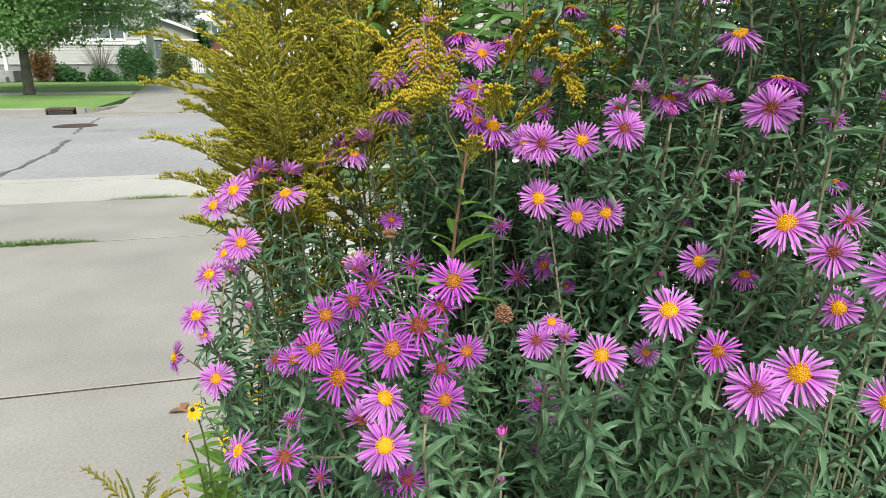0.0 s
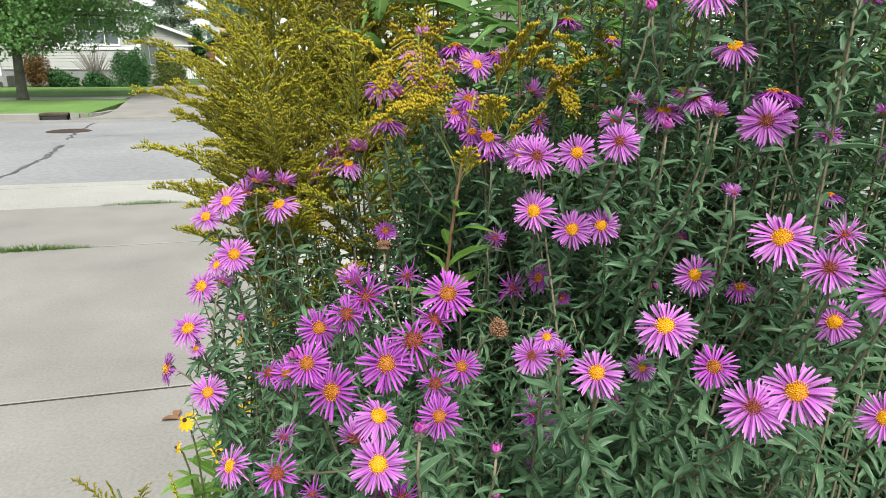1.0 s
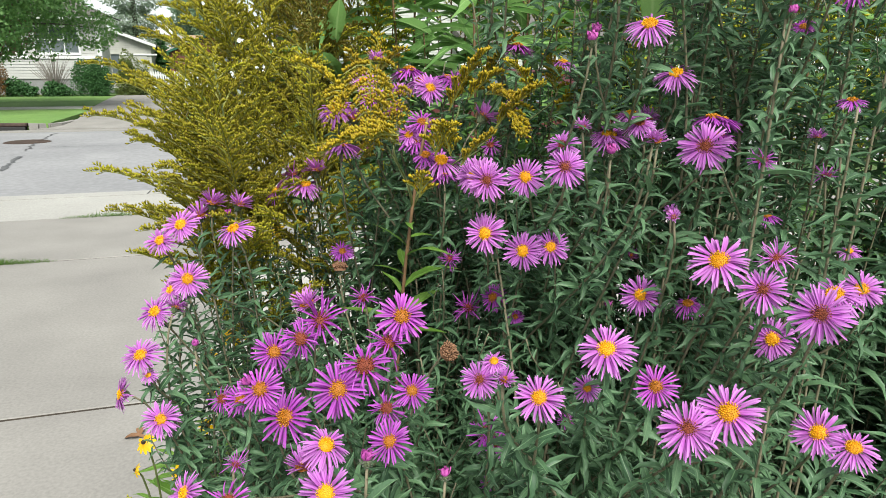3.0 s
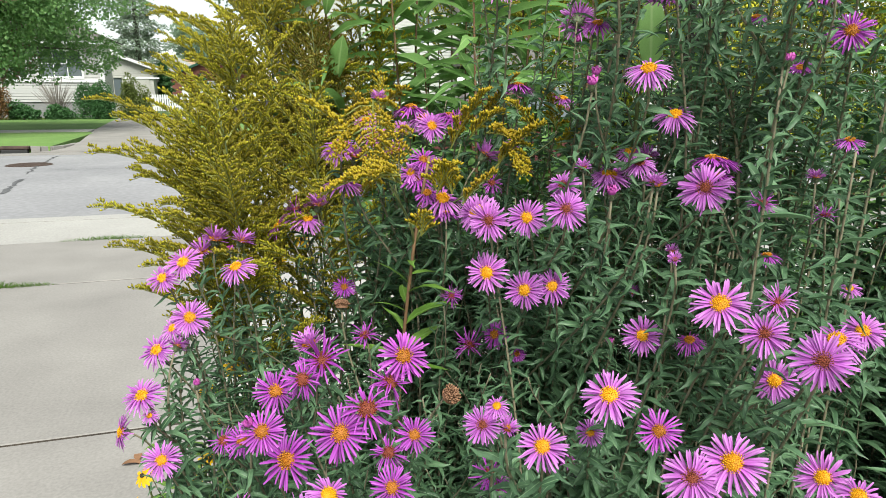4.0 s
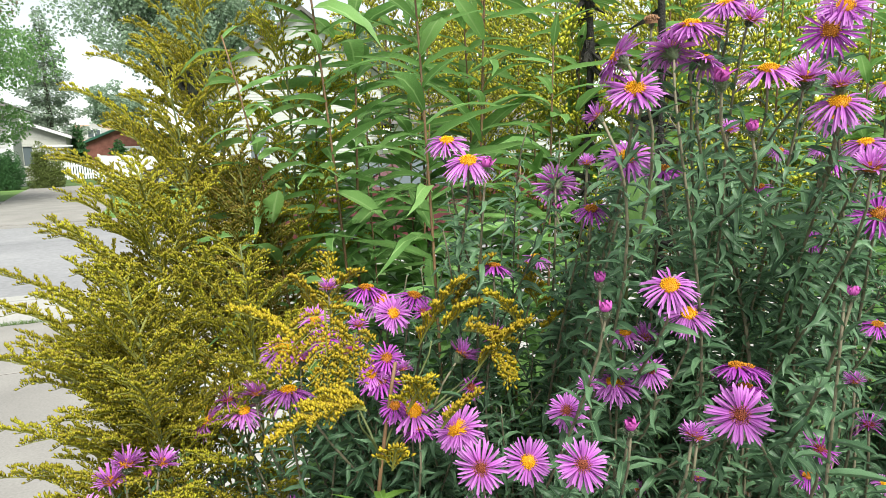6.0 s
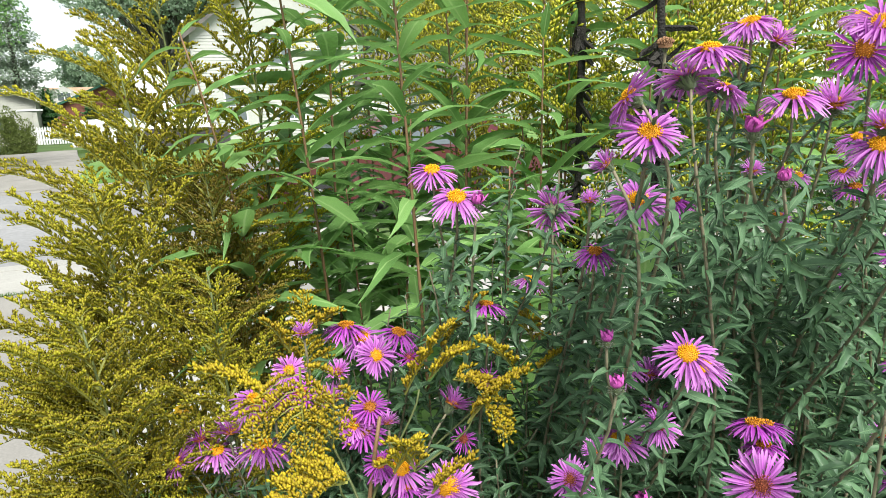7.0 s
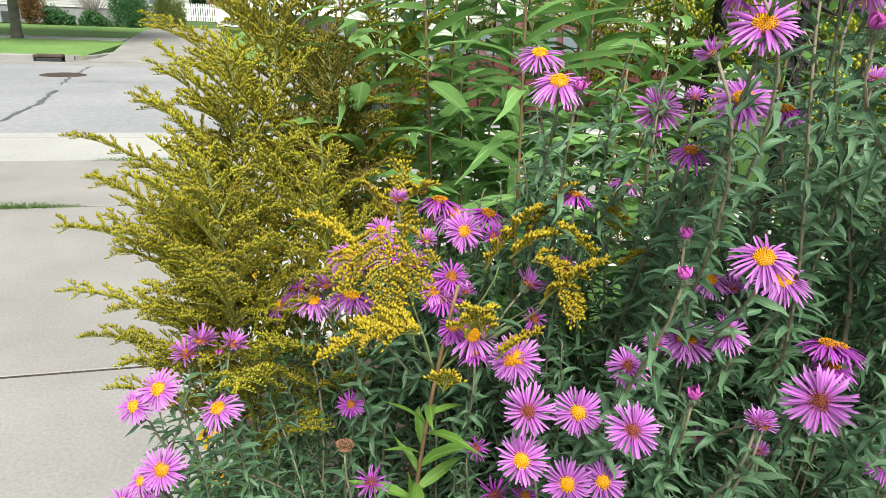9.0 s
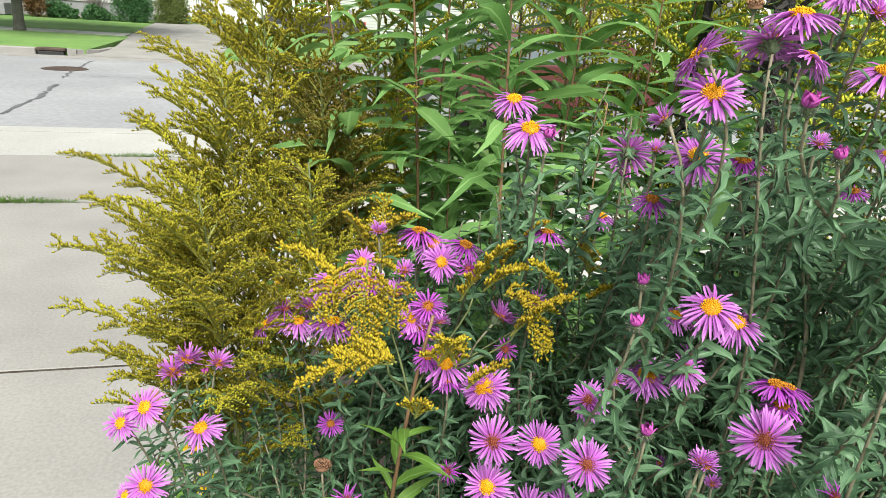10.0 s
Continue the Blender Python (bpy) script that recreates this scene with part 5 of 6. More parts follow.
bloom(aster_tall, 0.228, 0.365, 1.291, 13, 0.02, 0.11, 0.99, "bud")
bloom(aster_tall, 0.243, 0.319, 1.307, 19, 0.01, 0.10, 0.99, "side")
bloom(aster_tall, 0.287, 0.386, 1.241, 16, -0.11, -0.15, 0.98, "side")

bloom(aster_tall, 0.241, 0.405, 1.459, 40, -0.25, -0.57, 0.78, "fresh")
bloom(aster_crown, 0.292, 0.459, 1.448, 37, 0.02, -0.13, 0.99, "purple")
bloom(aster_tall, 0.229, 0.369, 1.499, 41, -0.22, -0.61, 0.76, "fresh")
bloom(aster_tall, 0.219, 0.372, 1.517, 38, -0.79, 0.33, 0.52, "fresh")
bloom(aster_tall, 0.206, 0.369, 1.484, 21, -0.71, 0.30, 0.64, "side")
bloom(aster_crown, 0.283, 0.407, 1.541, 45, -0.04, -0.00, 1.00, "fresh")
bloom(aster_crown, 0.270, 0.407, 1.526, 41, 0.01, 0.63, 0.78, "fresh")
bloom(aster_crown, 0.292, 0.404, 1.519, 34, 0.44, 0.16, 0.88, "fresh")
bloom(aster_tall, 0.258, 0.410, 1.544, 17, -0.10, -0.16, 0.98, "spent")
bloom(aster_crown, 0.260, 0.330, 1.500, 16, -0.14, -0.18, 0.97, "bud")
bloom(aster_crown, 0.291, 0.348, 1.474, 13, -0.17, -0.21, 0.96, "bud")
bloom(aster_crown, 0.298, 0.384, 1.475, 17, -0.03, -0.40, 0.91, "side")
bloom(aster_crown, 0.343, 0.413, 1.514, 44, -0.18, -0.22, 0.96, "fresh")
bloom(aster_crown, 0.368, 0.410, 1.508, 37, -0.16, -0.34, 0.93, "side")
bloom(aster_crown, 0.344, 0.347, 1.488, 40, -0.33, -0.39, 0.86, "fresh")
bloom(aster_crown, 0.345, 0.348, 1.498, 27, -0.16, -0.14, 0.98, "side")
bloom(aster_crown, 0.306, 0.407, 1.554, 33, -0.08, -0.30, 0.95, "fresh")
bloom(aster_crown, 0.323, 0.404, 1.545, 24, 0.16, -0.53, 0.84, "side")
bloom(aster_crown, 0.396, 0.411, 1.554, 41, -0.39, -0.65, 0.65, "fresh")
bloom(aster_crown, 0.386, 0.411, 1.539, 43, -0.66, -0.73, 0.20, "purple")
bloom(aster_crown, 0.394, 0.383, 1.464, 32, -0.25, -0.24, 0.94, "fresh")
bloom(aster_crown, 0.382, 0.363, 1.449, 34, -0.29, -0.29, 0.91, "side")
bloom(aster_crown, 0.420, 0.398, 1.415, 39, -0.50, -0.76, 0.41, "purple")
bloom(aster_crown, 0.374, 0.462, 1.432, 22, -0.25, -0.33, 0.91, "purple")
bloom(aster_crown, 0.390, 0.464, 1.459, 20, -0.19, -0.43, 0.88, "fresh")
bloom(aster_crown, 0.423, 0.461, 1.460, 23, -0.18, -0.17, 0.97, "fresh")
bloom(aster_crown, 0.414, 0.453, 1.389, 25, -0.43, -0.56, 0.71, "purple")
bloom(aster_crown, 0.431, 0.459, 1.449, 30, -0.17, -0.15, 0.97, "purple")
bloom(aster_crown, 0.411, 0.386, 1.501, 26, -0.23, -0.20, 0.95, "fresh")
bloom(aster_crown, 0.316, 0.294, 1.388, 11, -0.01, -0.10, 1.00, "tip")
bloom(aster_crown, 0.316, 0.393, 1.316, 36, 0.03, 0.11, 0.99, "purple")
bloom(aster_crown, 0.321, 0.390, 1.302, 32, 0.04, 0.13, 0.99, "purple")
bloom(aster_crown, 0.446, 0.420, 1.329, 27, -0.17, -0.26, 0.95, "purple")
bloom(aster_crown, 0.308, 0.406, 1.556, 29, -0.24, -0.23, 0.94, "fresh")
bloom(aster_crown, 0.469, 0.509, 1.569, 36, -0.24, -0.48, 0.84, "fresh")

bloom(aster_heart, 0.115, 0.497, 1.342, 25, -0.10, -0.84, 0.54, "ragged")
bloom(aster_heart, 0.031, 0.498, 1.341, 28, 0.05, -0.70, 0.71, "fresh")
bloom(aster_heart, 0.038, 0.492, 1.326, 30, 0.04, -0.61, 0.79, "purple")
bloom(aster_heart, 0.096, 0.482, 1.301, 21, -0.05, 0.20, 0.98, "side")
bloom(aster_heart, 0.088, 0.473, 1.276, 30, -0.05, -0.52, 0.86, "purple")
bloom(aster_heart, 0.105, 0.466, 1.258, 30, -0.04, 0.29, 0.96, "purple")
bloom(aster_heart, 0.170, 0.489, 1.322, 24, -0.18, -0.58, 0.79, "ragged")
bloom(aster_heart, 0.148, 0.476, 1.285, 24, -0.15, -0.68, 0.72, "aged")

bloom(aster_crown, 0.407, 0.378, 1.272, 25, -0.15, -0.10, 0.98, "ragged")
bloom(aster_crown, 0.363, 0.378, 1.239, 25, -0.10, -0.06, 0.99, "purple")
bloom(aster_crown, 0.398, 0.383, 1.302, 20, -0.03, 0.05, 1.00, "side")
bloom(aster_crown, 0.446, 0.475, 1.482, 39, -0.25, -0.14, 0.96, "fresh")

aster_side = aster(0.62, 0.64, "leafy green aster filling the dense side of the bed")

seed = 500
for plant in (aster_left, aster_front, aster_mid, aster_right, aster_heart, aster_tall, aster_crown):
    for tip, axis, r in HEADS[plant.name]:
        seed += 1
        aster_stem(plant, tip, axis, r, seed)
    rng = np.random.default_rng(seed)
    heads = HEADS[plant.name]
    for i in range(26 if plant in (aster_mid, aster_tall, aster_crown) else 40):
        seed += 1
        h = np.array(heads[rng.integers(len(heads))][0])
        tip = h + np.array([rng.normal(0, 0.035), rng.uniform(0.06, 0.24), -rng.uniform(0.02, 0.13)])
        aster_stem(plant, tip, unit(rng.normal(size=3) * 0.3 + np.array([0, -0.3, 1])), 0.01, seed, False)


def front_shoot(tip, foot, big, seed, r=0.0015):
    """A stout leafy shoot close by, each leaf a piece of its own."""
    rng = np.random.default_rng(seed)
    b = np.array(ROOT[aster_crown.name])
    tip, foot = np.asarray(tip, float), np.asarray(foot, float)
    pts = bezier(tip, tip - np.array([0, 0, 0.12]), foot + np.array([0, 0, 0.35]), foot, 26) - b
    st = part("stem", Soup().tube(pts, list(np.linspace(r * 0.55, r * 1.5, 26)), 6), STEM_RED, aster_crown, smooth=True)
    for k, ms in enumerate(leaves_along(rng, pts, 0.0, 0.28, 0.0062, big * 0.35, big, ASTER_BLADES, 0.95, 1.0, (0.15, 0.8))):
        for q in ms:
            part("leaf", SMALL_LEAVES[k], None, st, m=Matrix(q.tolist()))


front_shoot((0.313, 0.296, 1.386), (0.33, 0.42, SOIL_Z), 0.028, 901)
front_shoot((0.372, 0.300, 1.330), (0.38, 0.44, SOIL_Z), 0.026, 902)
front_shoot((0.410, 0.330, 1.420), (0.42, 0.46, SOIL_Z), 0.026, 903)
front_shoot((0.300, 0.230, 1.150), (0.30, 0.40, SOIL_Z), 0.025, 904)
# leafy shoots that fill the dense side and the foot of the bush
rng = np.random.default_rng(77)
for i in range(60):
    seed += 1
    tip = (rng.uniform(0.27, 0.85), rng.uniform(0.42, 0.80), rng.uniform(0.95, 1.52))
    aster_stem(aster_crown, tip, unit(rng.normal(size=3) * 0.3 + np.array([0, -0.3, 1])), 0.01, seed, False, 1.25)
for i in range(28):
    seed += 1
    tip = (rng.uniform(-0.12, 0.45), rng.uniform(0.44, 0.68), rng.uniform(0.70, 1.06))
    aster_stem(aster_front if tip[0] < 0.15 else aster_right, tip, unit(rng.normal(size=3) * 0.3 + np.array([0, -0.4, 1])), 0.01, seed, False)


for i in range(12):
    seed += 1
    tip = (rng.uniform(0.10, 0.26), rng.uniform(0.46, 0.62), rng.uniform(1.08, 1.26))
    aster_stem(aster_tall, tip, unit(rng.normal(size=3) * 0.3 + np.array([0, -0.4, 1])), 0.01, seed, False)
for i in range(110):
    seed += 1
    tip = (rng.uniform(0.44, 0.86), rng.uniform(0.42, 0.74), rng.uniform(0.80, 1.46))
    aster_stem(aster_side, tip, unit(rng.normal(size=3) * 0.3 + np.array([0, -0.3, 1])), 0.01, seed, False, 1.45)
for i in range(60):
    seed += 1
    z = rng.uniform(0.5, 1.08)
    tip = (rng.uniform(-0.17 + (1.08 - z) * 0.3, 0.05), rng.uniform(0.36, 0.6), z)
    aster_stem(aster_left, tip, unit(rng.normal(size=3) * 0.4 + np.array([-0.4, -0.3, 1])), 0.01, seed, False)


# ---------------- goldenrod ----------------
def floret_row(rng, pts, first, dense, size=0.0058):
    """Florets in two ranks on the upper side of a branchlet."""
    pts = np.asarray(pts)
    acc = np.concatenate([[0], np.cumsum(np.linalg.norm(np.diff(pts, axis=0), axis=1))])
    k = max(3, int((acc[-1] - first) / 0.00135 * dense))
    s = np.linspace(first, acc[-1], k)
    q = np.stack([np.interp(s, acc, pts[:, i]) for i in range(3)], 1)
    t = unit(pts[-1] - pts[0])
    sd = unit(cross(t, (0.05, 0.03, 1)))
    turn = (np.arange(k) * 2.4)[:, None]
    d = np.array([0, 0, 0.95]) + sd * np.sign(np.cos(turn)) * 0.38 + t * 0.45 + rng.normal(size=(k, 3)) * 0.20
    d[-1] = t
    return frames_at(q, d, t + rng.normal(size=(k, 3)) * 0.1, size * rng.uniform(0.8, 1.2, k))


def spray(g, material, a, b, wide, rng, dense=1.0, arch=0.12, start=0.12, gap=0.0075, size=0.0058):
    """One plume from a to b: an arching branch with side branchlets full of florets."""
    a, b = np.asarray(a, float), np.asarray(b, float)
    ln = np.linalg.norm(b - a)
    up = np.array([0, 0, ln * arch])
    br = bezier(a, a + (b - a) * 0.35 + up, a + (b - a) * 0.75 + up, b, 10)
    acc = np.concatenate([[0], np.cumsum(np.linalg.norm(np.diff(br, axis=0), axis=1))])
    pl = Soup().tube(br, list(np.linspace(0.0010, 0.0004, 10)), 3)
    rows = [floret_row(rng, br[2:], 0.0, dense, size)]
    s, j = acc[-1] * start, 0
    while s < acc[-1] * 0.95:
        q = np.array([np.interp(s, acc, br[:, k]) for k in range(3)])
        t = unit(np.array([np.interp(min(s + 0.006, acc[-1]), acc, br[:, k]) for k in range(3)]) - q + (b - a) * 1e-4)
        sd = unit(cross(t, (0.05, 0.03, 1))) * (1 if j % 2 else -1)
        bl = wide * (1 - 0.72 * s / acc[-1]) * rng.uniform(0.6, 1.2)
        e = q + unit(sd * rng.uniform(0.5, 1.0) + t * 0.65 + np.array([0, 0, rng.uniform(-0.15, 0.5)])) * bl
        m = q + (e - q) * 0.5 + np.array([0, 0, bl * 0.14])
        rows.append(floret_row(rng, [q, m, e], 0.003, dense, size))
        pl.tube([q, m, e], [0.0006, 0.0005, 0.0004], 3, False)
        s += gap * rng.uniform(0.7, 1.3)
        j += 1
    pr = part("plume", pl, PLUME_STEM, g)
    part("floret_mass", Soup().many(FLORET, np.concatenate(rows)), material, pr, "", True, kind="stuff")


def goldenrod(x, y, top, z0, reach, count, florets, material, label, seed, lean=(0, 0), stem_mat=STEM_GREEN, bias=None, thick=0.0035, wide=0.046, size=0.0053, gap=0.0072, tips=()):
    rng = np.random.default_rng(seed)
    g = thing("goldenrod_plant", NEAR @ pose(x, y, 0), label, "flowering plant", "goldenrod in the bed")
    head = np.array([lean[0], lean[1], top])
    axis = bezier((0, 0, SOIL_Z), (0, 0, top * 0.3), (lean[0] * 0.5, lean[1] * 0.5, top * 0.8), head, 22)
    part("stem", Soup().tube(axis, list(np.linspace(thick, thick * 0.3, 22)), 6), stem_mat, g, smooth=True)
    a = rng.uniform(0, 6.28)
    for i in range(count):
        h = (i + rng.uniform(0, 0.8)) / count
        z = z0 + (top - z0) * h
        p = np.array([np.interp(z, axis[:, 2], axis[:, k]) for k in range(3)])
        a += 2.39996 + rng.normal(0, 0.3)
        o = np.array([math.cos(a), math.sin(a), 0.0])
        if bias is not None:
            o = unit(o + np.array([bias[0], bias[1], 0]))
        ln = reach * ((1 - h) ** 0.7 * 0.85 + 0.2) * rng.uniform(0.7, 1.15)
        tip = p + o * ln + np.array([0, 0, ln * rng.uniform(0.4, 1.25)])
        spray(g, material, p, tip, wide * min(1, ln / 0.1), rng, florets, 0.12, 0.12, gap, size)
    for tip in tips:
        tip = np.asarray(tip, float) - np.array([x, y, 0])
        far = math.hypot(tip[0] - lean[0] * 0.6, tip[1] - lean[1] * 0.6)
        z = min(max(tip[2] - far * rng.uniform(0.45, 0.8), z0 - 0.10), top - 0.04)
        p = np.array([np.interp(z, axis[:, 2], axis[:, k]) for k in range(3)])
        spray(g, material, p, tip, wide * 1.15, rng, florets, 0.17, 0.16, gap, size)
    return g


LEAF_MESHES = {}


def leaf_mesh(t, pale=False):
    key = (id(t), pale)
    if key not in LEAF_MESHES:
        LEAF_MESHES[key] = Soup().add(*t).mesh("leaf", PALE_LEAF if pale else BROAD_LEAF, True)
    return LEAF_MESHES[key]


OLIVE = "olive-green goldenrod going to seed"
goldenrod(-0.065, 0.62, 1.36, 1.10, 0.125, 44, 1.0, BUD_OLIVE, OLIVE + " by the driveway", 41, (-0.07, -0.02), bias=(-0.6, -0.1), tips=(
    (-0.266, 0.580, 1.302), (-0.262, 0.565, 1.247), (-0.206, 0.540, 1.189), (-0.247, 0.560, 1.205), (-0.254, 0.620, 1.338), (-0.212, 0.620, 1.300), (-0.190, 0.560, 1.250), (-0.225, 0.600, 1.275)))
goldenrod(-0.075, 0.70, 1.45, 1.12, 0.135, 46, 1.0, BUD_OLIVE, OLIVE + " in a dense clump", 42, (-0.07, 0.01), bias=(-0.5, 0), tips=(
    (-0.330, 0.720, 1.355), (-0.270, 0.760, 1.388), (-0.212, 0.700, 1.353), (-0.250, 0.700, 1.330), (-0.190, 0.680, 1.400), (-0.235, 0.740, 1.425), (-0.215, 0.660, 1.310)))
goldenrod(-0.050, 0.80, 1.58, 1.17, 0.135, 46, 1.0, BUD_OLIVE, OLIVE + " in a dense clump", 43, (-0.09, 0.02), bias=(-0.45, 0), tips=(
    (-0.296, 0.860, 1.468), (-0.235, 0.800, 1.427), (-0.267, 0.800, 1.466), (-0.255, 0.830, 1.545), (-0.200, 0.780, 1.500), (-0.215, 0.840, 1.505), (-0.160, 0.820, 1.560)))
goldenrod(-0.035, 0.87, 1.72, 1.22, 0.135, 48, 1.0, BUD_OLIVE, OLIVE + ", tall and upright", 46, (-0.08, 0.02), bias=(-0.3, 0), tips=(
    (-0.237, 0.860, 1.587), (-0.198, 0.880, 1.629), (-0.154, 0.840, 1.533), (-0.179, 0.860, 1.605), (-0.134, 0.880, 1.660), (-0.212, 0.890, 1.469), (-0.175, 0.900, 1.700)))
goldenrod(0.015, 0.88, 1.80, 1.26, 0.125, 46, 1.0, BUD_OLIVE, OLIVE + ", tall and upright", 49, (-0.03, 0.02))
goldenrod(-0.015, 0.68, 1.38, 1.05, 0.12, 36, 1.0, BUD_OLIVE, OLIVE + " among asters", 44, (-0.03, -0.02), bias=(-0.3, -0.1))
goldenrod(-0.105, 0.66, 1.30, 1.00, 0.13, 40, 1.0, BUD_OLIVE, OLIVE + " low in the clump", 45, (-0.04, -0.02), bias=(-0.5, -0.2))
goldenrod(-0.010, 0.79, 1.46, 1.17, 0.10, 70, 1.0, BUD_BROWN, "browned goldenrod in a dense clump", 50, (-0.05, 0.0), gap=0.007)

# the bright plant leaning through the asters
yellow = thing("goldenrod_plant", NEAR @ pose(0, 0, 0), "bright yellow goldenrod leaning through pink asters", "flowering plant", "goldenrod in the bed")
rng = np.random.default_rng(47)
ys = bezier((0.03, 0.62, SOIL_Z), (0.035, 0.52, 0.8), (0.05, 0.46, 1.12), (0.09, 0.475, 1.31), 24)
part("stem", Soup().tube(ys, list(np.linspace(0.003, 0.0014, 24)), 7), STEM_BROWN, yellow, smooth=True)
for q in ((0.041, 0.55, 1.30), (0.06, 0.43, 1.29), (0.12, 0.49, 1.32), (0.155, 0.47, 1.305), (0.22, 0.53, 1.33)):
    part("branch", Soup().tube(bezier(ys[20], ys[20] + np.array([0, 0, 0.03]), np.array(q) - np.array([0, 0, 0.02]), q, 8), list(np.linspace(0.0012, 0.0007, 8)), 5), STEM_GREEN, yellow, smooth=True)


def gold(ax, ay, az, bx, by, bz, wide):
    spray(yellow, BUD_YELLOW, (ax, ay, az), (bx, by, bz), wide * 0.85, rng, 1.5, 0.12, 0.02, 0.0026, 0.0052)


gold(0.020, 0.485, 1.325, -0.025, 0.470, 1.357, 0.022)
gold(0.040, 0.555, 1.310, 0.043, 0.540, 1.384, 0.028)
gold(0.035, 0.545, 1.325, 0.014, 0.530, 1.368, 0.018)
gold(0.044, 0.545, 1.350, 0.068, 0.530, 1.370, 0.018)
gold(0.041, 0.455, 1.360, 0.040, 0.440, 1.283, 0.030)
gold(0.065, 0.415, 1.300, 0.002, 0.400, 1.285, 0.026)
gold(0.066, 0.435, 1.290, 0.024, 0.420, 1.297, 0.026)
gold(0.110, 0.495, 1.315, 0.143, 0.480, 1.368, 0.028)
gold(0.140, 0.515, 1.335, 0.172, 0.500, 1.382, 0.018)
gold(0.150, 0.470, 1.300, 0.190, 0.455, 1.339, 0.028)
gold(0.160, 0.470, 1.318, 0.176, 0.455, 1.293, 0.026)
gold(0.096, 0.455, 1.278, 0.108, 0.440, 1.305, 0.028)
gold(0.110, 0.455, 1.278, 0.099, 0.440, 1.307, 0.026)
gold(0.118, 0.435, 1.272, 0.143, 0.420, 1.300, 0.018)
gold(0.218, 0.535, 1.330, 0.206, 0.520, 1.369, 0.016)
gold(0.215, 0.515, 1.312, 0.231, 0.500, 1.332, 0.016)
gold(0.061, 0.475, 1.335, 0.058, 0.460, 1.303, 0.026)
gold(0.020, 0.465, 1.335, 0.007, 0.450, 1.308, 0.024)
gold(0.128, 0.495, 1.325, 0.156, 0.480, 1.350, 0.026)
gold(0.082, 0.435, 1.244, 0.085, 0.420, 1.267, 0.018)
gold(0.188, 0.485, 1.330, 0.162, 0.470, 1.358, 0.020)
gold(0.142, 0.475, 1.331, 0.167, 0.460, 1.324, 0.026)
for k, (t, ms) in enumerate(zip(BROAD_BLADES, leaves_along(rng, ys[::-1], 0.10, 0.24, 0.011, 0.042, 0.052, BROAD_BLADES, 1.1))):
    for q in ms:
        part("leaf", leaf_mesh(t, True), None, yellow, m=Matrix(q.tolist()))

# lime goldenrod at the back
back = ((0.40, 0.98), (0.52, 0.90), (0.98, 0.98), (1.15, 1.05), (1.02, 1.2), (0.48, 1.16), (0.70, 1.12), (0.80, 1.36), (0.66, 0.92), (0.16, 1.22), (0.30, 1.12), (0.58, 1.02), (0.86, 1.0), (0.24, 1.38), (0.40, 1.32), (0.72, 1.3), (0.9, 1.24), (0.34, 1.55), (0.62, 1.55), (0.95, 1.5), (1.1, 1.25))
for i, (x, y) in enumerate(back):
    top = 1.46 + 0.24 * y + 0.05 * ((i * 7) % 4)
    goldenrod(x, y, top, top - 0.52, 0.19, 28, 0.17, BUD_LIME, "lime-yellow goldenrod at the back of the bed", 60 + i, (0.02 * (i % 3) - 0.02, 0), STEM_BROWN, None, 0.0035, 0.058, 0.0100, 0.0075)


def leafy_stalk(x, y, top, lean, seed, length=0.112, step=0.0108, r=0.0040, low=0.95, label="tall brown-stemmed goldenrod with long green leaves"):
    rng = np.random.default_rng(seed)
    g = thing("leafy_goldenrod", NEAR @ pose(x, y, 0), label, "plant", "leafy stalks")
    axis = bezier((0, 0, SOIL_Z), (0, 0, top * 0.3), (lean[0] * 0.4, lean[1] * 0.4, top * 0.8), (lean[0], lean[1], top), 20)
    part("stem", Soup().tube(axis, list(np.linspace(r, r * 0.22, 20)), 7), STEM_BROWN, g, smooth=True)
    if y > 0.93:
        lv = Soup()
        for t, ms in zip(BROAD_BLADES, leaves_along(rng, axis[::-1], 0.0, top - low, step, 0.06, length * 1.1, BROAD_BLADES, 1.1, 1.1, (0.0, 0.5))):
            lv.many(t, ms)
        part("leaves", lv, BROAD_LEAF, g, "", True, kind="stuff")
        return
    for t, ms in zip(BROAD_BLADES, leaves_along(rng, axis[::-1], 0.0, top - low, step, 0.05, length, BROAD_BLADES, 1.0, 1.0, (0.0, 0.5))):
        for q in ms:
            part("leaf", leaf_mesh(t), None, g, m=Matrix(q.tolist()))


leafy_stalk(0.105, 0.84, 1.85, (-0.10, 0.0), 81)
leafy_stalk(0.055, 0.95, 1.95, (0.045, 0.0), 82)
leafy_stalk(0.175, 0.70, 1.70, (-0.04, 0.0), 83)
leafy_stalk(0.07, 0.80, 1.60, (-0.14, 0.0), 84)
leafy_stalk(0.22, 0.90, 1.9, (0.05, 0.0), 85)
leafy_stalk(0.20, 1.08, 1.95, (-0.02, 0.0), 86)
leafy_stalk(0.36, 0.92, 1.8, (0.05, 0.0), 87)
leafy_stalk(0.46, 0.85, 1.7, (0.02, 0.0), 88)
leafy_stalk(0.55, 0.95, 1.85, (0.02, 0.0), 89)
leafy_stalk(0.30, 0.80, 1.62, (0.02, 0.0), 90)
leafy_stalk(0.66, 0.88, 1.75, (0.02, 0.0), 91)
leafy_stalk(0.13, 0.92, 1.50, (0.05, 0.0), 92)
leafy_stalk(0.00, 0.98, 1.65, (0.03, 0.0), 93)
leafy_stalk(0.28, 1.00, 1.75, (-0.04, 0.0), 94)
leafy_stalk(0.10, 1.10, 1.6, (0.0, 0.0), 95)
leafy_stalk(0.42, 1.02, 1.7, (0.0, 0.0), 96)
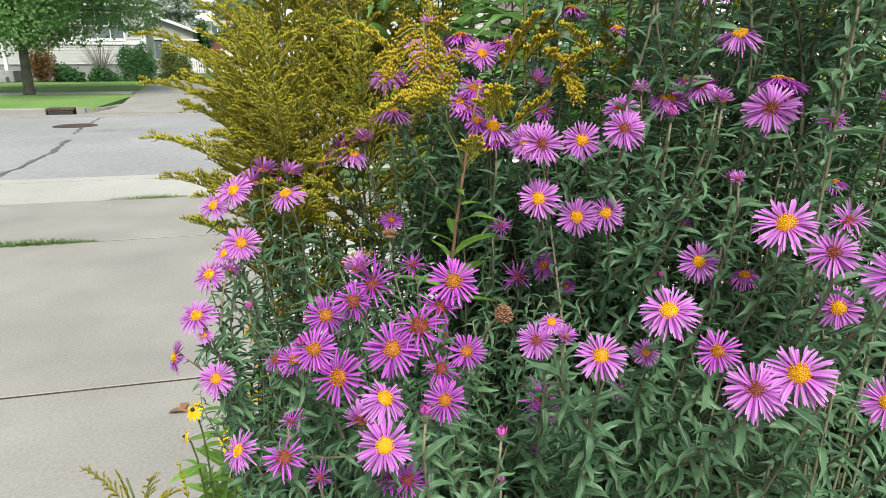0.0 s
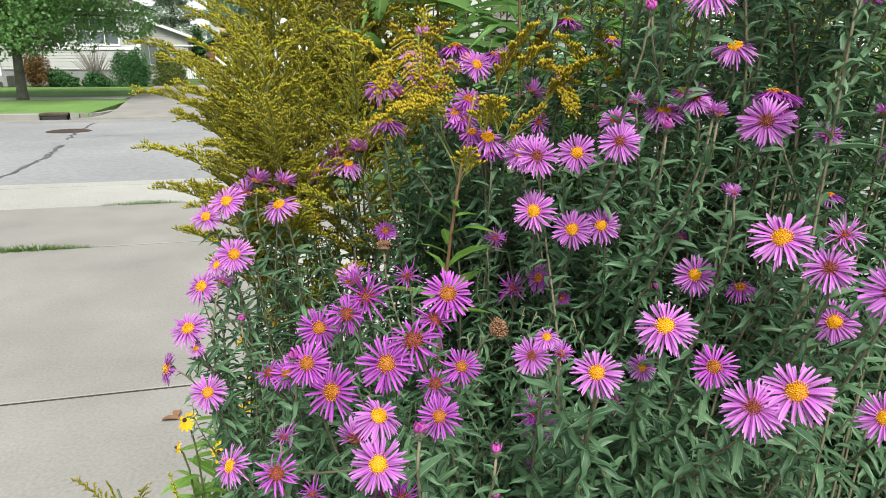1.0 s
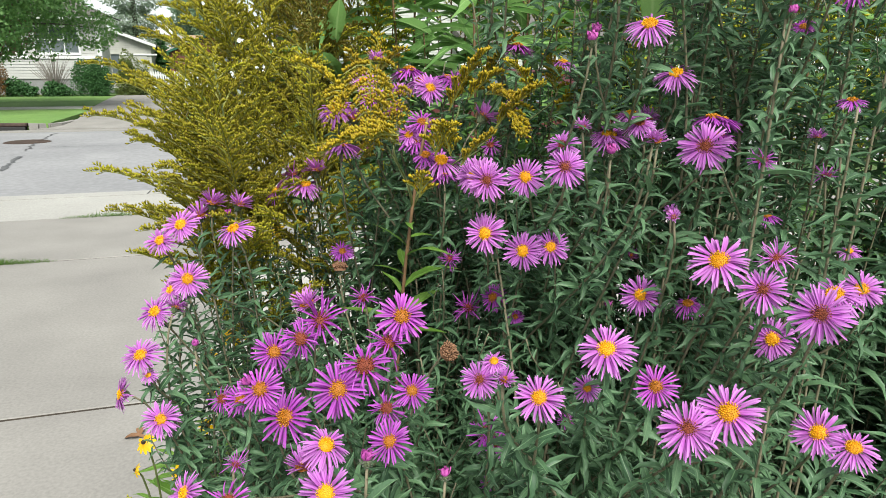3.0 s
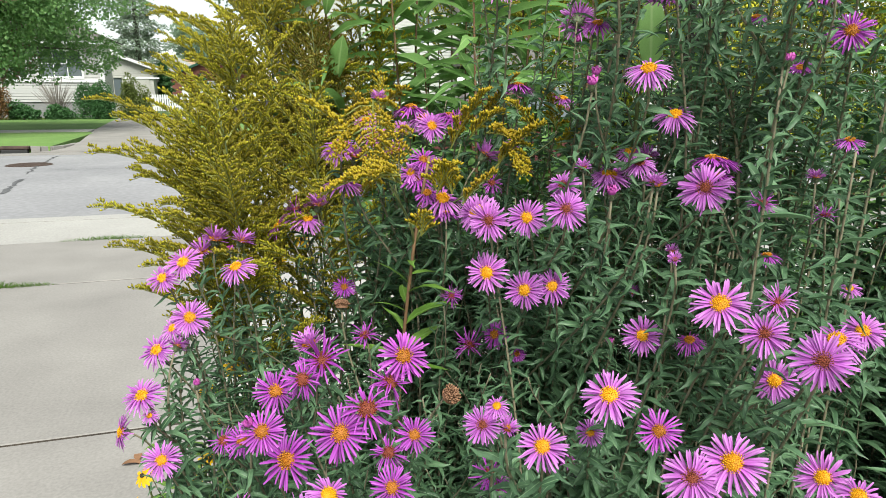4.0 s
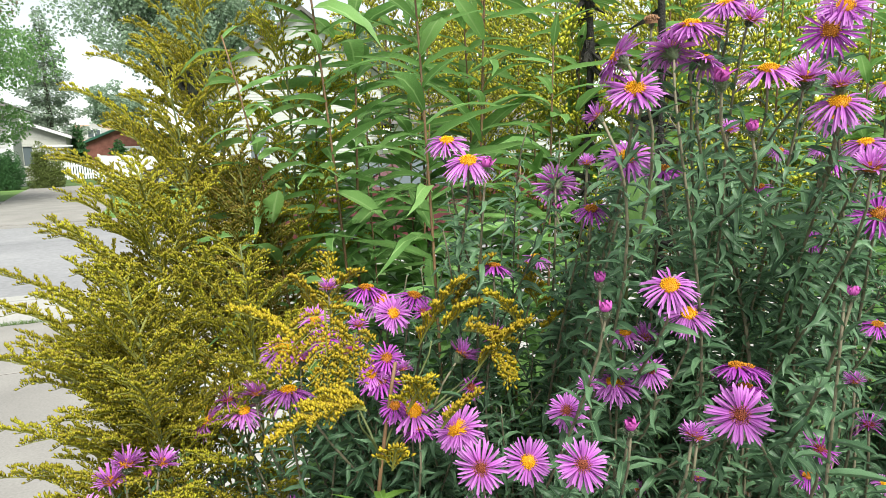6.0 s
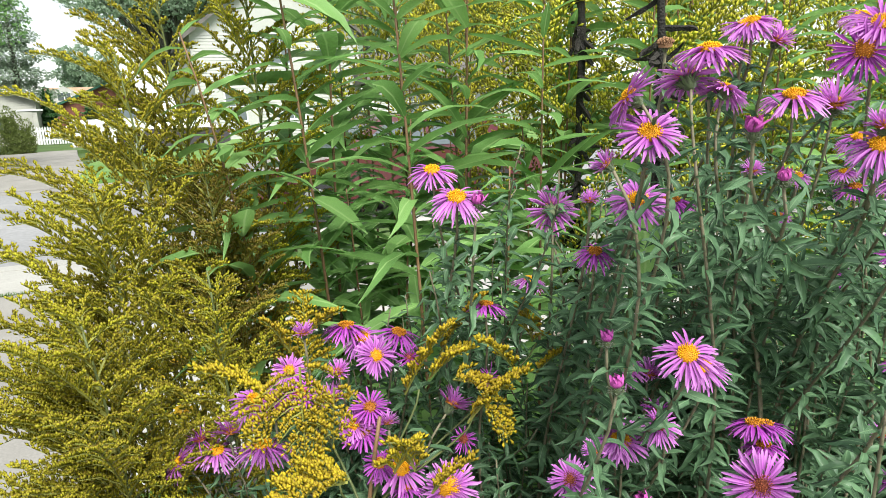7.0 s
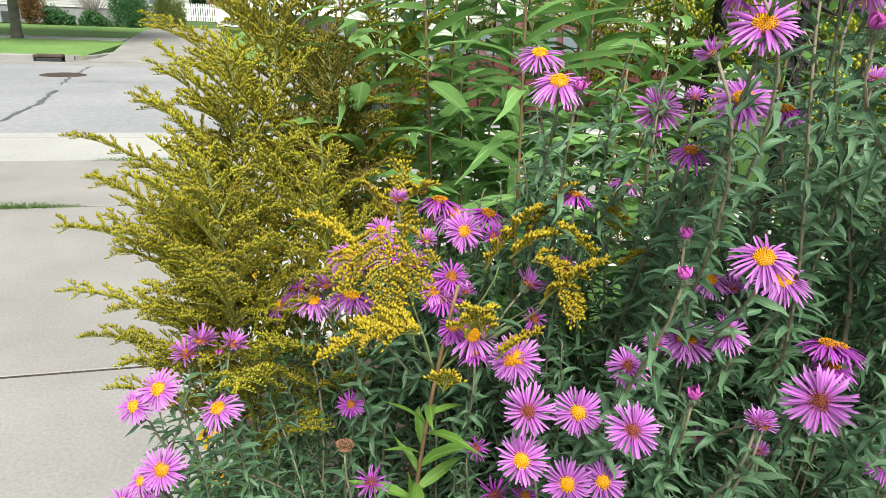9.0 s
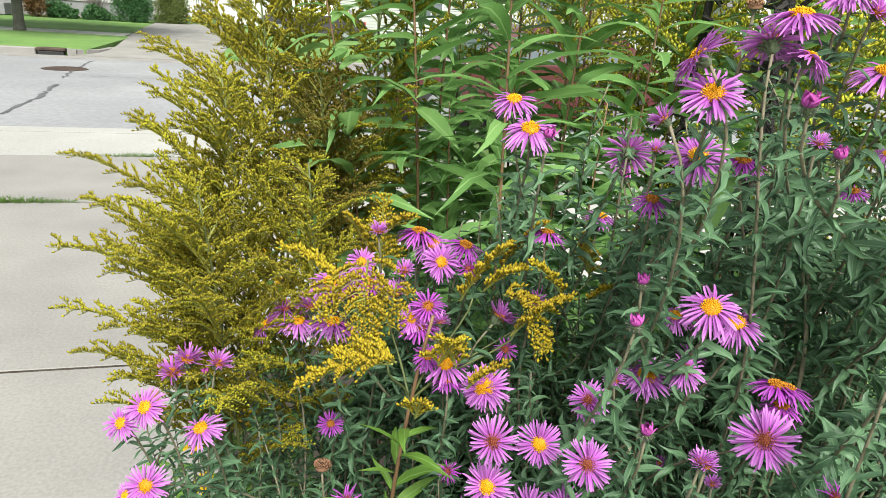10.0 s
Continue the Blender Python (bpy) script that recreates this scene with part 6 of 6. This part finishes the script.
leafy_stalk(0.24, 0.74, 1.45, (0.02, 0.0), 97)
leafy_stalk(0.16, 1.00, 1.55, (0.0, 0.0), 98)
leafy_stalk(0.04, 1.06, 1.5, (0.0, 0.0), 99)
leafy_stalk(0.12, 0.88, 1.42, (-0.03, 0.0), 100)
leafy_stalk(0.34, 0.86, 1.5, (-0.03, 0.0), 101)
leafy_stalk(0.50, 1.10, 1.7, (-0.03, 0.0), 102)
leafy_stalk(0.62, 1.06, 1.75, (0.03, 0.0), 103)
leafy_stalk(0.76, 0.98, 1.75, (0.0, 0.0), 104)
leafy_stalk(0.88, 1.12, 1.8, (0.0, 0.0), 105)
leafy_stalk(0.80, 0.86, 1.7, (0.0, 0.0), 106)
leafy_stalk(0.92, 0.95, 1.75, (0.0, 0.0), 107)
leafy_stalk(1.06, 1.12, 1.8, (0.0, 0.0), 108)
for i, (x, y, top) in enumerate(((0.14, 1.16, 1.45), (0.3, 0.95, 1.38), (0.98, 1.05, 1.7))):
    leafy_stalk(x, y, top, (0.02 * (i % 3) - 0.02, 0.0), 110 + i)


# ---------------- black-eyed susans ----------------
def susan_rays(seed):
    rng = np.random.default_rng(seed)
    s = Soup()
    petal = blade((0.1, 0.35, 0.7, 0.95, 1.0), (0.05, 0.13, 0.17, 0.09, 0), 0.35, -0.2, 0.05)
    mats = []
    for i in range(11):
        a = 2 * math.pi * (i + rng.uniform(-.25, .25)) / 11
        o = np.array([math.cos(a), math.sin(a), rng.normal(-0.1, 0.12)])
        mats.append(frame_at((0, 0, 0), o, (0, 0, 1), rng.uniform(0.85, 1.05)))
    return s.many(petal, np.array(mats)).mesh("rays", SUSAN, True)


SUSAN_RAYS = [susan_rays(i) for i in (1, 2, 3)]
eye_s = Soup()
for r0, z0, r1, z1 in ((0.001, 0.26, 0.12, 0.22), (0.12, 0.22, 0.19, 0.1), (0.19, 0.1, 0.16, -0.06)):
    for i in range(12):
        c0, s0, c1, s1 = (math.cos(i * math.pi / 6), math.sin(i * math.pi / 6), math.cos((i + 1) * math.pi / 6), math.sin((i + 1) * math.pi / 6))
        eye_s.add([(r0 * c0, r0 * s0, z0), (r1 * c0, r1 * s0, z1), (r1 * c1, r1 * s1, z1), (r0 * c1, r0 * s1, z0)], [(0, 1, 2, 3)])
EYE_MESH = eye_s.mesh("eye", SUSAN_EYE, True)


def susan_plant(x, y, blooms, seed, label, leaf_top):
    rng = np.random.default_rng(seed)
    g = thing("coneflower_plant", NEAR @ pose(x, y, 0), label, "flowering plant", "yellow coneflowers")
    for bx, by, bz, mm, nx, ny, nz in blooms:
        q = Vector((nx, ny, nz)).to_track_quat("Z", "Y")
        r = mm / 2000
        head = part("flower_head", SUSAN_RAYS[rng.integers(3)], None, g, "yellow rays", m=Matrix.LocRotScale(Vector((bx - x, by - y, bz)), q, (r, r, r)))
        part("eye", EYE_MESH, None, head, "dark brown eye")
        e = np.array([bx - x, by - y, bz]) - 0.05 * r * np.array([nx, ny, nz])
        pts = bezier(e, e - np.array([nx, ny, nz]) * 0.05, (e[0] * 0.4, e[1] * 0.4, bz * 0.5), (rng.normal(0, .03), rng.normal(0, .03), SOIL_Z), 12)
        part("stem", Soup().tube(pts, 0.0016, 5), STEM_GREEN, g, smooth=True)
        for t, ms in zip(BROAD_BLADES, leaves_along(rng, pts, 0.06, bz - 0.1, 0.03, 0.04, 0.085, BROAD_BLADES, 1.1, 1.5)):
            for m in ms:
                part("leaf", leaf_mesh(t, True), None, g, m=Matrix(m.tolist()))


susan_plant(-0.33, 0.82, [(-0.333, 0.770, 0.806, 36, -0.3, -0.6, 0.7), (-0.286, 0.770, 0.751, 38, -0.1, -0.8, 0.5), (-0.256, 0.770, 0.796, 28, 0.3, -0.5, 0.7), (-0.351, 0.770, 0.759, 26, -0.6, -0.3, 0.3), (-0.237, 0.770, 0.833, 26, 0.2, -0.6, 0.7)], 71, "low yellow coneflower leaning over the driveway", 0.5)
susan_plant(-0.22, 1.18, [(-0.238, 1.2, 1.133, 46, -0.2, -0.6, 0.75), (-0.251, 1.2, 1.081, 44, 0.2, -0.7, 0.7), (-0.20, 1.18, 1.11, 42, 0.3, -0.5, 0.8), (-0.27, 1.16, 1.03, 42, -0.3, -0.6, 0.7), (-0.19, 1.12, 1.05, 40, 0.1, -0.7, 0.7), (-0.15, 1.16, 1.08, 42, 0.1, -0.6, 0.8)], 72, "yellow coneflower behind the goldenrod clump", 0.9)
susan_plant(-0.19, 0.86, [(-0.232, 0.85, 1.045, 40, -0.3, -0.6, 0.7), (-0.215, 0.84, 1.005, 40, -0.2, -0.6, 0.7), (-0.20, 0.82, 0.96, 40, 0.2, -0.6, 0.7), (-0.24, 0.80, 0.93, 38, -0.3, -0.6, 0.7), (-0.17, 0.8, 0.98, 38, 0.1, -0.6, 0.7), (-0.22, 0.78, 0.88, 38, 0.0, -0.7, 0.7)], 73, "yellow coneflower behind the asters", 0.8)

foot = thing("coneflower_foliage", NEAR @ pose(-0.30, 0.92, 0), "pale green coneflower leaves beside the driveway", "plant", "yellow coneflowers")
rng = np.random.default_rng(75)
for k in range(16):
    fx, fy, fz = rng.uniform(-0.10, 0.12), rng.uniform(-0.12, 0.12), rng.uniform(0.50, 0.74)
    pts = bezier((fx * 0.4, fy * 0.4, SOIL_Z), (fx * 0.5, fy * 0.5, fz * 0.4), (fx * 0.8, fy * 0.8, fz * 0.8), (fx, fy, fz), 10)
    part("stem", Soup().tube(pts, 0.0016, 5), STEM_GREEN, foot, smooth=True)
    lv = Soup()
    for t, ms in zip(BROAD_BLADES, leaves_along(rng, pts[::-1], 0.0, 0.4, 0.014, 0.05, 0.085, BROAD_BLADES, 1.2, 1.5)):
        lv.many(t, ms)
    part("leaves", lv, PALE_LEAF, foot, "", True, kind="stuff")

# small goldenrod sprigs low by the driveway
low = thing("goldenrod_plant", NEAR @ pose(-0.45, 0.82, 0), "short pale goldenrod sprig beside the driveway", "flowering plant", "goldenrod in the bed")
rng = np.random.default_rng(74)
part("stem", Soup().tube(bezier((0.05, 0, SOIL_Z), (0.04, 0, 0.2), (0, 0, 0.5), (-0.02, -0.02, 0.66), 10), 0.002, 5), STEM_GREEN, low, smooth=True)
for a, b, w in (((-0.02, -0.02, 0.60), (-0.085, -0.03, 0.685), 0.03), ((-0.015, -0.02, 0.58), (-0.03, -0.03, 0.68), 0.03), ((0.0, -0.02, 0.60), (0.03, -0.03, 0.67), 0.03), ((0.0, -0.02, 0.58), (0.075, -0.03, 0.645), 0.03), ((-0.03, -0.02, 0.58), (-0.075, -0.03, 0.62), 0.03)):
    spray(low, BUD_OLIVE, a, b, w, rng, 0.9)
sprig = thing("goldenrod_plant", NEAR @ pose(-0.37, 0.80, 0), "single pale green goldenrod tip beside the driveway", "flowering plant", "goldenrod in the bed")
part("stem", Soup().tube([(0.03, 0, SOIL_Z), (0.01, 0, 0.3), (0, 0, 0.62)], 0.0018, 5), STEM_GREEN, sprig, smooth=True)
spray(sprig, BUD_LIME, (0, 0, 0.60), (-0.012, 0, 0.69), 0.02, rng, 1.0)

# ---------------- twine and the dead stalk ----------------
tw = Soup()
for k in range(3):
    pts = []
    for i in range(90):
        t = i / 89
        c = np.array([0.26 + 0.36 * t, 0.745 - 0.03 * t, 1.262 + 0.045 * t - 0.03 * math.sin(math.pi * t)])
        a = 2 * math.pi * (k / 3 + t * 26)
        pts.append(c + 0.0012 * np.array([0, math.cos(a), math.sin(a)]))
    tw.tube(pts, 0.0015, 5)
rng = np.random.default_rng(75)
for i in range(150):
    t = rng.uniform(0, 1)
    c = np.array([0.26 + 0.36 * t, 0.745 - 0.03 * t, 1.262 + 0.045 * t - 0.03 * math.sin(math.pi * t)])
    tw.tube([c, c + rng.normal(size=3) * 0.004], [0.0003, 0.0001], 3, False)
lone("twine", tw, ROPE, "frayed grey jute twine tied across the stems", "twine", m=NEAR)
for bx, by, z0, z1, sd in ((0.425, 0.735, 1.27, 1.72, 76), (0.40, 0.90, 1.15, 1.75, 77)):
    rng = np.random.default_rng(sd)
    st = thing("dead_stalk", NEAR @ pose(bx, by, 0), "blackened dead stalk with shrivelled leaves", "plant", "dead stalks")
    ax = np.array([(rng.normal(0, 0.003), rng.normal(0, 0.003), z) for z in np.linspace(SOIL_Z, z1, 30)])
    part("stem", Soup().tube(ax, list(0.0035 + 0.002 * rng.uniform(0, 1, 30)), 6), BLACK_STALK, st, smooth=True)
    for i in range(70):
        z = rng.uniform(z0, z1)
        d = unit(rng.normal(size=3) + np.array([0, 0, -1.2]))
        p = np.array([0, 0, z])
        pts = bezier(p, p + d * 0.012 + rng.normal(size=3) * 0.006, p + d * 0.025 + rng.normal(size=3) * 0.006, p + d * rng.uniform(0.02, 0.045), 6)
        part("withered_leaf", Soup().tube(pts, [0.0025, 0.004, 0.003, 0.0035, 0.002, 0.0008], 4), BLACK_STALK, st)
broad = thing("broad_leaf_plant", NEAR @ pose(0.30, 0.60, 0), "plant with one large drooping green leaf", "plant")
part("stem", Soup().tube(bezier((0, 0, SOIL_Z), (0, 0, 0.6), (0, -0.02, 1.2), (-0.003, -0.09, 1.45), 12), 0.002, 5), STEM_GREEN, broad, smooth=True)
part("leaf", Soup().add(*blade((0, 0.1, 0.3, 0.6, 0.85, 1), (0.02, 0.11, 0.17, 0.16, 0.08, 0), 0.1, 0.2)), BROAD_LEAF, broad, smooth=True, m=Matrix(frame_at((-0.003, -0.09, 1.455), (0.05, -0.1, -1), (0.1, -1, 0.1), 0.078, 1.0).tolist()))
# tufts of grass in the driveway joints
rng = np.random.default_rng(78)
for name, u0, u1, v, n, h in (("grass_tuft", -2.35, -1.25, 5.03, 900, 0.05), ("grass_tuft", -1.6, -0.75, 6.55, 420, 0.045), ("grass_tuft", -4.4, -4.0, 8.0, 200, 0.05), ("grass_tuft", -0.1, 0.2, 2.6, 300, 0.06)):
    uu = rng.uniform(u0, u1, n)
    k = 1 - np.abs((uu - (u0 + u1) / 2) / (u1 - u0) * 2) ** 2
    p = np.stack([uu, v + rng.normal(0, 0.018, n), np.full(n, -0.01)], 1)
    m = frames_at(p, np.stack([rng.normal(0, .5, n), rng.normal(0, .5, n), np.ones(n)], 1), rng.normal(size=(n, 3)), h * (0.3 + 0.7 * k) * rng.uniform(0.6, 1.3, n), 0.35)
    lone(name, Soup().many(ASTER_BLADES[1], m), BLADE, "tuft of green grass growing in a concrete joint", "grass", "stuff", m=STREET)

dead = Soup()
for i, (dx, dy, rz) in enumerate(((0, 0, 0.3), (0.05, 0.02, 1.9))):
    dead.many(BROAD_BLADES[2], frames_at(np.array([(dx, dy, 0.004)]), (math.cos(rz), math.sin(rz), 0.1), (0, 0, 1), 0.09, 1.8))
lone("dead_leaf", dead, DISC_BROWN, "curled brown dead leaf lying on the concrete", "leaf", m=pose(-1.02, 2.12, 0.002))
